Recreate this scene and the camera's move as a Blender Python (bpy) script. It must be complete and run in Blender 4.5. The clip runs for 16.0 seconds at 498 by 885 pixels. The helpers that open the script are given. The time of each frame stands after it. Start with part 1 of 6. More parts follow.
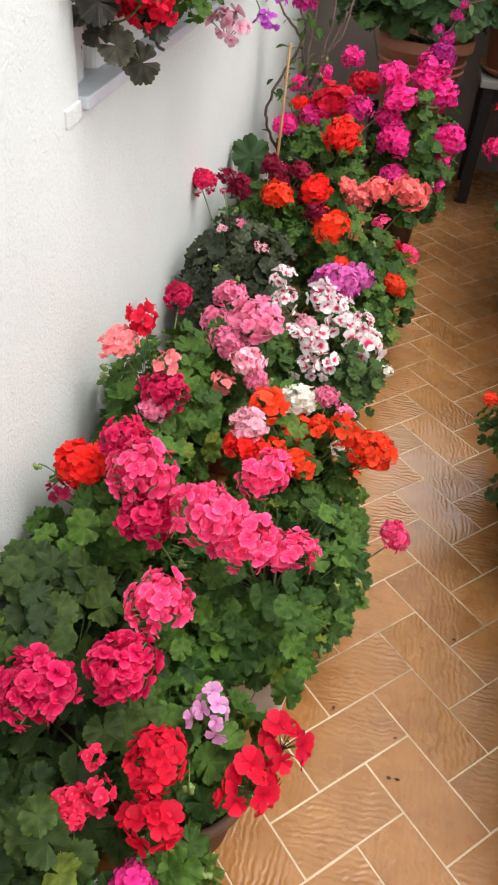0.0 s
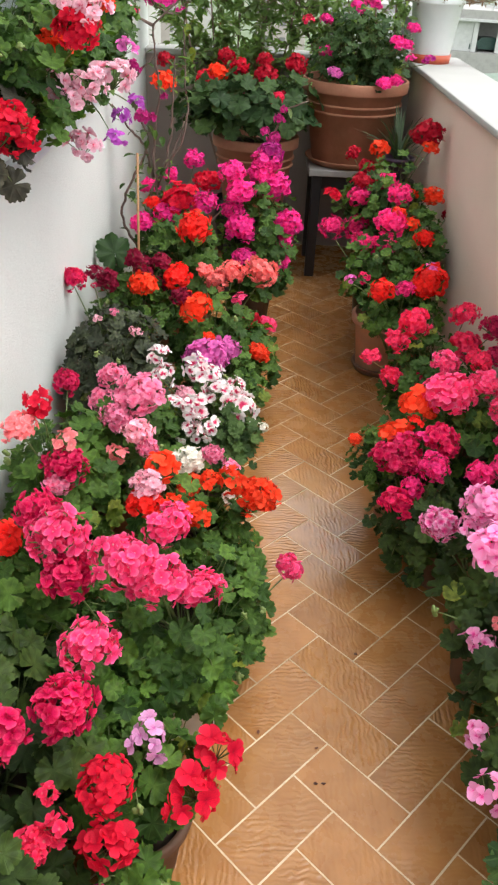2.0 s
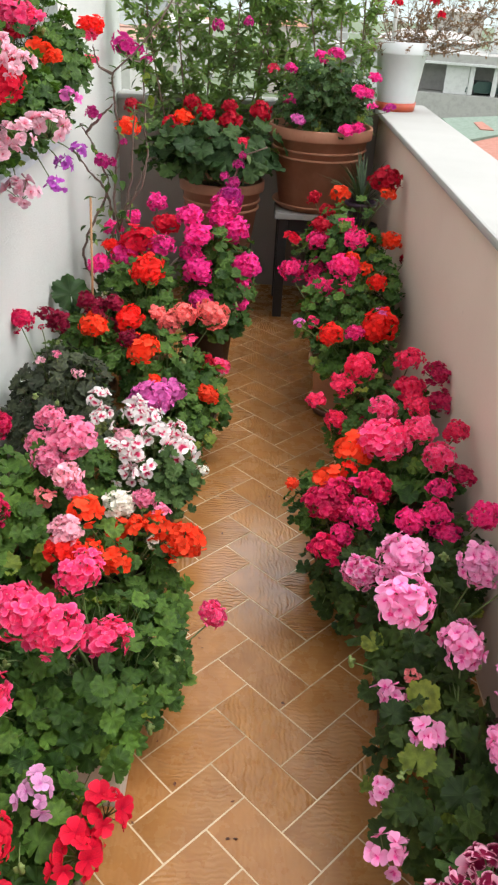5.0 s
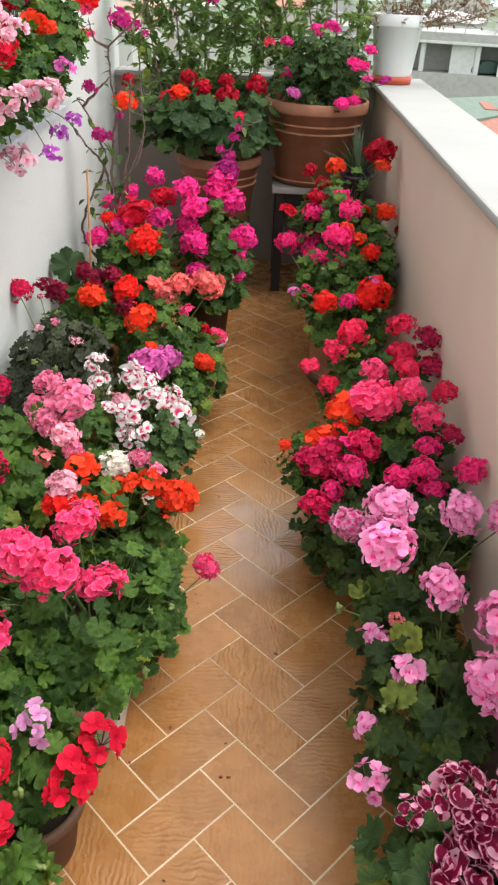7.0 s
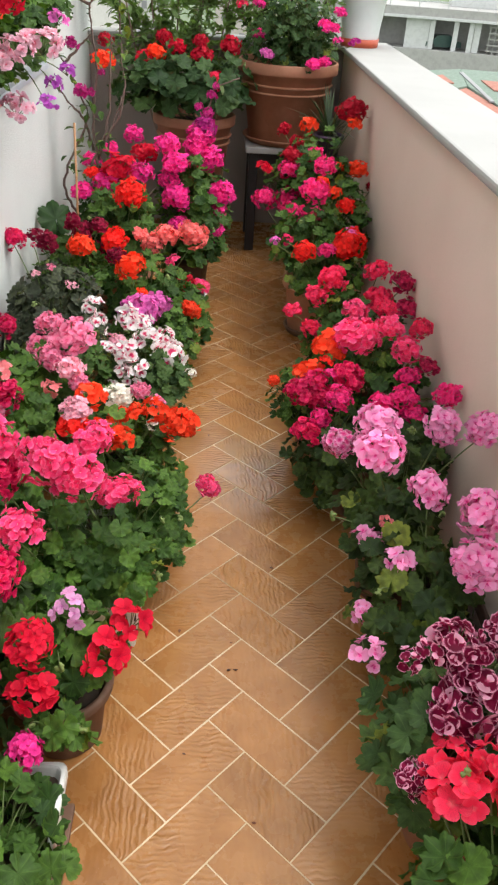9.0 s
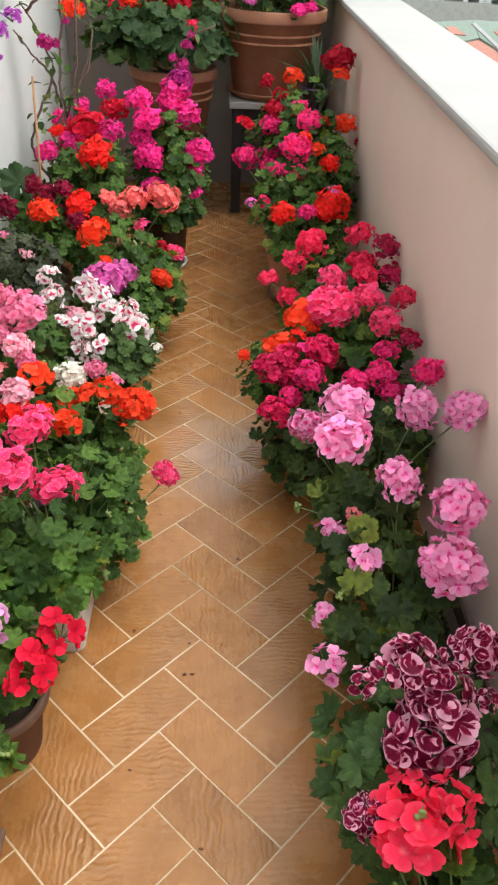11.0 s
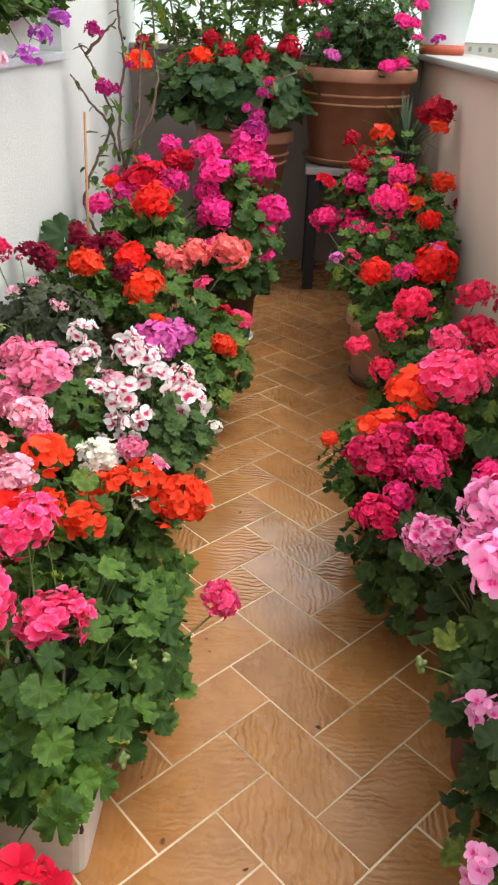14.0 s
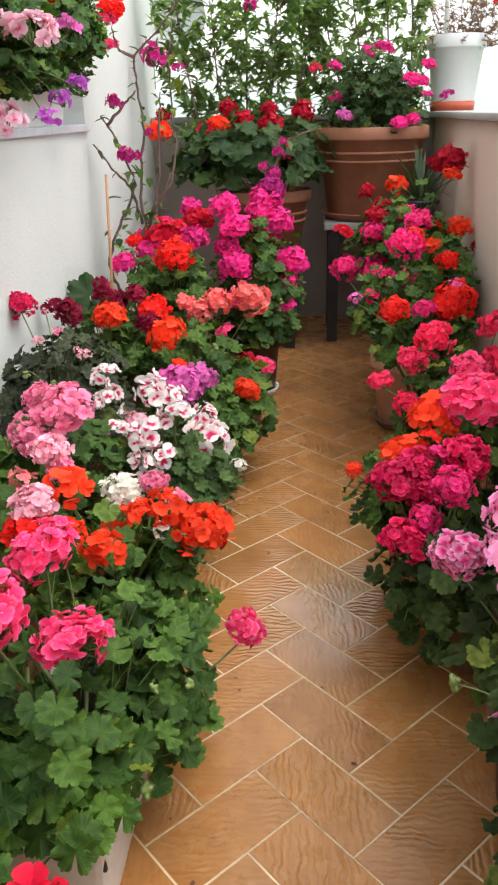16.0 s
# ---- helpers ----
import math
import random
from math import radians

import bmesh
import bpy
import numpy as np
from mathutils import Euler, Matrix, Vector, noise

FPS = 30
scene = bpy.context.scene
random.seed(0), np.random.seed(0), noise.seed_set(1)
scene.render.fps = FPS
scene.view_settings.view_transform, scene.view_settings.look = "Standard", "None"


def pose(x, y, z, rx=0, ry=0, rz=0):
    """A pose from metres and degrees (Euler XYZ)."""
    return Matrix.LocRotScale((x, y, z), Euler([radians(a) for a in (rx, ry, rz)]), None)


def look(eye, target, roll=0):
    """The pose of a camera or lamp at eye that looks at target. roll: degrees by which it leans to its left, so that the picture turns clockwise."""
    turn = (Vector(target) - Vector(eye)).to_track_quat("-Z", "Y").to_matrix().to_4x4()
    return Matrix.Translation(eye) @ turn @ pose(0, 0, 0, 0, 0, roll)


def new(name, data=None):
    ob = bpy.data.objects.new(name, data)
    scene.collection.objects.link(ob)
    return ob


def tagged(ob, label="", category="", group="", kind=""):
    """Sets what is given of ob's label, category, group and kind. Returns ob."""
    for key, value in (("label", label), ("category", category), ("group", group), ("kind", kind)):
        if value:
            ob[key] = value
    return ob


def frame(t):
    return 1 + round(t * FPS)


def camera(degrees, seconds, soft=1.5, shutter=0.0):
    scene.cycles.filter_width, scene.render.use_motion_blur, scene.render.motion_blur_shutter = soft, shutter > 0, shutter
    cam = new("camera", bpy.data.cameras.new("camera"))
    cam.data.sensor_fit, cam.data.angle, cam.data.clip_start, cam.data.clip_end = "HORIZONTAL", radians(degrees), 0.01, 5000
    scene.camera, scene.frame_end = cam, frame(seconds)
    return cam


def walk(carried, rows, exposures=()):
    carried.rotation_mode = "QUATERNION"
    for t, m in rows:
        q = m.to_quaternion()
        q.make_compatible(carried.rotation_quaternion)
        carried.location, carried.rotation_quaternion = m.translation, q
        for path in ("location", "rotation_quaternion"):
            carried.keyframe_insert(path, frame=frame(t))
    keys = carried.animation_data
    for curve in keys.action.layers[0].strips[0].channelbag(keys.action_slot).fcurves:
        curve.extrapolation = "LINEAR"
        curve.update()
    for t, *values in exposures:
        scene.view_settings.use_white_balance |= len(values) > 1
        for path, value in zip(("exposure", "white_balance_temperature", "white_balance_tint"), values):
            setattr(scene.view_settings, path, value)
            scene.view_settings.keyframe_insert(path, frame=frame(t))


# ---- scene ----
cam = camera(35.9, 16.0, soft=2.3)
PATH = [
    (0, (0.007, -1.069, 1.577), (-0.237, 0.452, 0.301), 4.8),
    (0.5, (0.014, -1.141, 1.594), (-0.11, 0.41, 0.337), 3.0),
    (0.8, (0.01, -1.173, 1.605), (-0.055, 0.404, 0.377), 2.9),
    (1, (0.012, -1.188, 1.613), (-0.034, 0.405, 0.404), 2.7),
    (1.5, (0.011, -1.234, 1.628), (0.001, 0.395, 0.469), 2.6),
    (2, (0.019, -1.28, 1.655), (0.04, 0.396, 0.564), 2.8),
    (2.5, (0.042, -1.287, 1.681), (0.076, 0.435, 0.665), 2.9),
    (3, (0.064, -1.276, 1.674), (0.097, 0.456, 0.675), 3.5),
    (3.5, (0.089, -1.267, 1.671), (0.126, 0.451, 0.648), 3.6),
    (4, (0.14, -1.258, 1.687), (0.175, 0.46, 0.664), 3.8),
    (4.2, (0.16, -1.258, 1.692), (0.19, 0.464, 0.674), 3.7),
    (6.3, (0.262, -1.276, 1.677), (0.273, 0.445, 0.66), 3.0),
    (6.5, (0.268, -1.29, 1.668), (0.269, 0.427, 0.642), 3.1),
    (7, (0.258, -1.35, 1.659), (0.261, 0.353, 0.61), 2.6),
    (7.5, (0.215, -1.449, 1.65), (0.253, 0.248, 0.594), 2.2),
    (8, (0.178, -1.534, 1.649), (0.257, 0.162, 0.592), 2.3),
    (8.5, (0.147, -1.564, 1.643), (0.256, 0.122, 0.572), 3.3),
    (8.7, (0.149, -1.573, 1.635), (0.261, 0.107, 0.557), 3.8),
    (10.8, (0.26, -1.469, 1.57), (0.341, 0.15, 0.399), 2.1),
    (11, (0.299, -1.394, 1.567), (0.381, 0.226, 0.398), 2.7),
    (11.5, (0.351, -1.238, 1.551), (0.413, 0.381, 0.378), 4.8),
    (12, (0.321, -1.068, 1.512), (0.363, 0.522, 0.299), 4.0),
    (12.5, (0.256, -0.936, 1.433), (0.291, 0.685, 0.262), 4.0),
    (13, (0.25, -0.904, 1.35), (0.244, 0.781, 0.273), 4.5),
    (13.5, (0.247, -0.89, 1.287), (0.207, 0.848, 0.3), 3.5),
    (14, (0.241, -0.882, 1.228), (0.181, 0.873, 0.272), 2.2),
    (14.5, (0.231, -0.82, 1.205), (0.132, 0.874, 0.146), 0.8),
    (15, (0.242, -0.813, 1.174), (0.099, 0.895, 0.143), -1.7),
    (15.5, (0.254, -0.876, 1.157), (0.106, 0.907, 0.263), -1.3),
    (16, (0.276, -0.91, 1.147), (0.115, 0.919, 0.354), -1.4),
]
# stops: the automatic exposure opens a little now and then
EXPOSURES = [(0, 0.68), (0.6, 0.77), (2, 0.75), (3.5, 0.65), (8, 0.65), (11.5, 0.69), (12.5, 0.75), (14, 0.76), (15, 0.90), (16, 0.75)]
walk(cam, [(t, look(eye, target, roll)) for t, eye, target, roll in PATH], EXPOSURES)

# ---- world, sun, exposure ----
world = bpy.data.worlds.new("world")
scene.world = world
world.use_nodes = True
wn, wl = world.node_tree.nodes, world.node_tree.links
sky = wn.new("ShaderNodeTexSky")
sky.sky_type, sky.sun_disc = "NISHITA", False
sky.sun_elevation, sky.sun_rotation = radians(65), radians(85)
sky.air_density, sky.dust_density, sky.ozone_density = 1.0, 4.0, 1.0
pale = wn.new("ShaderNodeHueSaturation")          # an overcast sky is nearly grey
pale.inputs["Saturation"].default_value = 0.12
wl.new(sky.outputs[0], pale.inputs["Color"])
cloud = wn.new("ShaderNodeMix")                    # a closed, even cloud layer over it
cloud.data_type = "RGBA"
cloud.inputs[0].default_value, cloud.inputs[7].default_value = 0.6, (3.9, 4.0, 4.1, 1)
wl.new(pale.outputs[0], cloud.inputs[6])
wl.new(cloud.outputs[2], wn["Background"].inputs["Color"])
wn["Background"].inputs["Strength"].default_value = 0.28
sun = new("sun", bpy.data.lights.new("sun", "SUN"))
sun.data.energy, sun.data.angle, sun.data.color = 0.85, radians(30), (1.0, 0.965, 0.91)
sun.matrix_world = look((2.3, 0.2, 5.0), (0, 0, 0))

# ---- materials ----
class Nodes:
    """A small helper that builds one procedural material."""
    def __init__(self, name):
        self.m = bpy.data.materials.new(name)
        self.m.use_nodes = True
        self.t = self.m.node_tree
        self.p = self.t.nodes["Principled BSDF"]
        self.out = self.t.nodes["Material Output"]

    def add(self, kind, **inputs):
        n = self.t.nodes.new("ShaderNode" + kind)
        for key, value in inputs.items():
            self.put(n, key.replace("_", " "), value)
        return n

    def put(self, n, key, value):
        socket = n.inputs[int(key)] if key.isdigit() else n.inputs[key]
        if isinstance(value, bpy.types.NodeSocket):
            self.t.links.new(value, socket)
        elif isinstance(value, tuple) and len(value) == 3 and socket.type == "RGBA":
            socket.default_value = (*value, 1)
        else:
            socket.default_value = value

    def set(self, **inputs):
        for key, value in inputs.items():
            self.put(self.p, key.replace("_", " "), value)

    def coords(self, which="Object"):
        return self.add("TexCoord").outputs[which]

    def noise(self, scale, detail=4, rough=0.55, vector=None):
        n = self.add("TexNoise", Scale=scale, Detail=detail, Roughness=rough)
        self.put(n, "Vector", vector if vector is not None else self.coords())
        return n.outputs["Fac"]

    def ramp(self, fac, *stops):
        n = self.add("ValToRGB", Fac=fac)
        e = n.color_ramp.elements
        while len(e) < len(stops):
            e.new(0.5)
        for k, (at, rgb) in zip(e, stops):
            k.position = at
            k.color = (*rgb, 1) if isinstance(rgb, tuple) else (rgb, rgb, rgb, 1)
        return n.outputs["Color"]

    def mix(self, fac, a, b, how="MIX"):
        n = self.t.nodes.new("ShaderNodeMix")
        n.data_type, n.blend_type = "RGBA", how
        for i, v in ((0, fac), (6, a), (7, b)):
            if isinstance(v, bpy.types.NodeSocket):
                self.t.links.new(v, n.inputs[i])
            else:
                n.inputs[i].default_value = (*v, 1) if isinstance(v, tuple) else v
        return n.outputs[2]

    def maths(self, how, a, b=0.0):
        n = self.t.nodes.new("ShaderNodeMath")
        n.operation = how
        for i, v in ((0, a), (1, b)):
            if isinstance(v, bpy.types.NodeSocket):
                self.t.links.new(v, n.inputs[i])
            else:
                n.inputs[i].default_value = v
        return n.outputs[0]

    def bump(self, height, strength=0.4, distance=0.002, normal=None):
        n = self.add("Bump", Height=height, Strength=strength, Distance=distance)
        if normal is not None:
            self.put(n, "Normal", normal)
        return n.outputs["Normal"]

    def random(self):
        return self.add("ObjectInfo").outputs["Random"]


def stucco(name, rgb, dirt, grain, depth):
    """Painted render: trowel grain, patchy tone, faint drips and stains."""
    n = Nodes(name)
    patches = n.noise(2.3, 5)
    col = n.mix(n.ramp(patches, (0.35, 0.0), (0.75, 0.55)), rgb, dirt)
    speck = n.ramp(n.noise(38, 3), (0.68, 0.0), (0.80, 0.35))
    col = n.mix(speck, col, tuple(c * 0.72 for c in rgb))
    n.set(Base_Color=col, Roughness=0.86, Specular_IOR_Level=0.25)
    h = n.maths("ADD", n.noise(grain, 6, 0.65), n.maths("MULTIPLY", n.noise(grain * 0.22, 3), 0.8))
    n.set(Normal=n.bump(h, 0.55, depth))
    return n.m


def terracotta(name, rgb, rough=0.7):
    n = Nodes(name)
    col = n.mix(n.ramp(n.noise(9, 5), (0.38, 0.0), (0.7, 0.7)), rgb, tuple(min(1, c * 1.35 + 0.03) for c in rgb))
    col = n.mix(n.ramp(n.noise(45, 4), (0.6, 0.0), (0.8, 0.4)), col, tuple(c * 0.6 for c in rgb))
    n.set(Base_Color=col, Roughness=rough)
    n.set(Normal=n.bump(n.noise(160, 3), 0.25, 0.001))
    return n.m


def plain(name, rgb, rough=0.5, metal=0.0, scale=30, wear=0.75):
    n = Nodes(name)
    col = n.mix(n.ramp(n.noise(scale, 5), (0.45, 0.0), (0.75, 0.6)), rgb, tuple(c * wear for c in rgb))
    n.set(Base_Color=col, Roughness=n.ramp(n.noise(scale * 2, 3), (0.3, rough * 0.8), (0.7, min(1, rough * 1.2))), Metallic=metal)
    n.set(Normal=n.bump(n.noise(scale * 6, 3), 0.12, 0.001))
    return n.m


def tile_material():
    """Glazed rustic stoneware: ochre brown, rippled like sand, more or less so from tile to tile."""
    n = Nodes("glazed_tile")
    rnd = n.random()
    co = n.coords()
    turned = n.add("Mapping", Vector=co)
    turned.inputs["Rotation"].default_value = (0, 0, radians(44))
    shift = n.add("CombineXYZ", X=n.maths("MULTIPLY", rnd, 7.0), Y=n.maths("MULTIPLY", rnd, 3.1))
    n.put(turned, "Location", shift.outputs[0])
    v = turned.outputs[0]
    wave = n.add("TexWave", Vector=v, Scale=22.0, Distortion=9.0, Detail=2.5, Detail_Scale=0.9, Detail_Roughness=0.6)
    wave.bands_direction = "Y"
    streak = n.add("Mapping", Vector=v)
    streak.inputs["Scale"].default_value = (11.0, 68.0, 1.0)
    broken = n.ramp(n.noise(1.0, 2, 0.5, streak.outputs[0]), (0.38, 0.0), (0.66, 1.0))
    where = n.ramp(n.noise(6, 3, 0.6, v), (0.36, 0.06), (0.62, 1.0))
    height = n.maths("MULTIPLY", n.maths("ADD", n.maths("MULTIPLY", wave.outputs["Fac"], 0.55), n.maths("MULTIPLY", broken, 0.5)), where)
    much = n.ramp(n.maths("FRACT", n.maths("MULTIPLY", rnd, 5.7)), (0.0, 0.12), (0.45, 0.40), (0.8, 0.85), (1.0, 1.0))
    patch = n.ramp(n.noise(11, 5, 0.6, v), (0.3, (0.275, 0.118, 0.034)), (0.7, (0.38, 0.176, 0.056)))
    tone = n.ramp(rnd, (0.0, (0.86, 0.84, 0.82)), (0.5, (1.0, 1.0, 1.0)), (1.0, (1.1, 1.05, 0.98)))
    col = n.mix(1.0, patch, tone, "MULTIPLY")
    ridge = n.mix(n.maths("MULTIPLY", height, 0.24), col, (0.50, 0.29, 0.14))
    dirt = n.ramp(n.noise(4.0, 4, 0.6, n.coords("Generated")), (0.62, 0.0), (0.85, 0.35))
    n.set(Base_Color=n.mix(dirt, ridge, (0.16, 0.075, 0.03)))
    # sky sheen put into the gloss: smoother, stronger coat round one spot
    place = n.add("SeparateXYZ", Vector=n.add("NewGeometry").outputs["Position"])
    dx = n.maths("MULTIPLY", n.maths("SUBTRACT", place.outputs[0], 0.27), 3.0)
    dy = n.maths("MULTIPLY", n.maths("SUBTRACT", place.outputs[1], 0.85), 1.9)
    sheen_patch = n.maths("ADD", n.maths("MULTIPLY", dx, dx), n.maths("MULTIPLY", dy, dy))
    sheen_patch = n.ramp(n.maths("ADD", sheen_patch, n.maths("MULTIPLY", n.noise(5, 4, 0.6, n.add("NewGeometry").outputs["Position"]), 0.6)), (0.35, 1.0), (1.25, 0.0))
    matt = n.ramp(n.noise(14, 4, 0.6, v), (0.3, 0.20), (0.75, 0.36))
    n.set(Roughness=n.mix(sheen_patch, matt, (0.12, 0.12, 0.12)), Specular_IOR_Level=n.maths("ADD", n.maths("MULTIPLY", sheen_patch, 0.45), 0.33))
    n.set(Coat_Weight=n.maths("ADD", n.maths("MULTIPLY", sheen_patch, 0.72), 0.14), Coat_Roughness=0.10, Coat_Normal=n.bump(height, 0.9, 0.0022))
    bump = n.bump(height, much, 0.0032)
    n.set(Normal=n.bump(n.noise(60, 3, 0.5, v), 0.06, 0.001, bump))
    return n.m


def grout_material():
    n = Nodes("grout")
    col = n.ramp(n.noise(1.6, 6, 0.75), (0.34, (0.18, 0.11, 0.055)), (0.46, (0.53, 0.40, 0.25)), (0.66, (0.74, 0.60, 0.42)))
    n.set(Base_Color=col, Roughness=0.85, Normal=n.bump(n.noise(300, 3), 0.3, 0.001))
    return n.m


def leaf_material(name, deep, light, zone=0.4, vein=0.16, gloss=0.58, sheen=0.25):
    """A leaf seen through UV (its own plane): veins that fan out, a darker ring, tone from leaf to leaf."""
    n = Nodes(name)
    uv = n.add("UVMap").outputs[0]
    sep = n.add("SeparateXYZ", Vector=uv)
    x, y = n.maths("SUBTRACT", sep.outputs[0], 0.5), n.maths("SUBTRACT", sep.outputs[1], 0.5)
    rad = n.maths("MULTIPLY", n.maths("SQRT", n.maths("ADD", n.maths("MULTIPLY", x, x), n.maths("MULTIPLY", y, y))), 2.0)
    ang = n.maths("ARCTAN2", x, y)
    fan = n.maths("ABSOLUTE", n.maths("SINE", n.maths("MULTIPLY", ang, 3.66)))
    line = n.ramp(fan, (0.0, 1.0), (0.22, 0.0))
    rnd = n.random()
    base = n.ramp(rnd, (0.0, deep), (0.55, tuple((a + b) / 2 for a, b in zip(deep, light))), (0.965, light), (1.0, (0.22, 0.26, 0.035)))
    blot = n.ramp(n.noise(5, 4, 0.6, n.coords("UV")), (0.3, 0.66), (0.7, 1.25))
    col = n.mix(1.0, base, blot, "MULTIPLY")
    ring = n.ramp(rad, (0.30, 0.0), (0.5, 1.0), (0.62, 1.0), (0.78, 0.0))
    col = n.mix(n.maths("MULTIPLY", ring, zone), col, tuple(c * 0.42 for c in deep))
    col = n.mix(n.maths("MULTIPLY", line, vein), col, tuple(min(1, c * 1.9 + 0.02) for c in light))
    n.set(Base_Color=col, Roughness=gloss, Specular_IOR_Level=0.22)
    n.set(Normal=n.bump(n.maths("SUBTRACT", n.noise(22, 3, 0.5, n.coords("UV")), n.maths("MULTIPLY", line, 0.6)), 0.5, 0.0016))
    thin = n.add("BsdfTranslucent", Color=n.mix(1.0, col, (1.25, 1.35, 0.6), "MULTIPLY"))
    both = n.add("MixShader", Fac=sheen)
    n.t.links.new(n.p.outputs[0], both.inputs[1])
    n.t.links.new(thin.outputs[0], both.inputs[2])
    n.t.links.new(both.outputs[0], n.out.inputs["Surface"])
    return n.m


def petal_material(name, *stops, pale=None):
    """Petals: colour along the petal (u, base to tip), petal to petal and head to head."""
    n = Nodes(name)
    uv = n.add("UVMap").outputs[0]
    sep = n.add("SeparateXYZ", Vector=uv)
    long = n.add("Mapping", Vector=uv)
    long.inputs["Scale"].default_value = (1.6, 9.0, 1.0)
    veins = n.noise(3.0, 3, 0.6, long.outputs[0])
    streak = n.maths("MULTIPLY", n.maths("SUBTRACT", veins, 0.5), 0.5)
    col = n.ramp(n.maths("ADD", sep.outputs[0], streak), *stops)
    col = n.mix(1.0, col, n.ramp(veins, (0.3, 0.80), (0.7, 1.16)), "MULTIPLY")
    island = n.add("NewGeometry").outputs["Random Per Island"]
    if pale:                                     # some petals of the flower are pale all over
        col = n.mix(n.ramp(island, (0.99 - pale[0], 0.0), (1.0 - pale[0], 1.0)), col, n.ramp(sep.outputs[0], *pale[1]))
    col = n.mix(1.0, col, n.ramp(n.maths("FRACT", n.maths("MULTIPLY", island, 7.3)), (0.0, 0.78), (0.5, 1.04), (1.0, 1.22)), "MULTIPLY")
    col = n.mix(1.0, col, n.ramp(n.random(), (0.0, 0.9), (1.0, 1.12)), "MULTIPLY")
    n.set(Base_Color=col, Roughness=0.6, Specular_IOR_Level=0.15)
    n.set(Normal=n.bump(n.noise(18, 3, 0.6, uv), 0.35, 0.001))
    thin = n.add("BsdfTranslucent", Color=col)
    both = n.add("MixShader", Fac=0.36)
    n.t.links.new(n.p.outputs[0], both.inputs[1])
    n.t.links.new(thin.outputs[0], both.inputs[2])
    n.t.links.new(both.outputs[0], n.out.inputs["Surface"])
    return n.m


def one(rgb, heart=None):
    heart = heart or tuple(c * 0.7 for c in rgb)
    return petal_material, ((0.0, heart), (0.35, rgb), (0.75, tuple(min(1, c * 1.06 + 0.006) for c in rgb)), (1.0, tuple(min(1, c * 1.12 + (0.045 if rgb[2] > 0.08 else 0.012)) for c in rgb)))


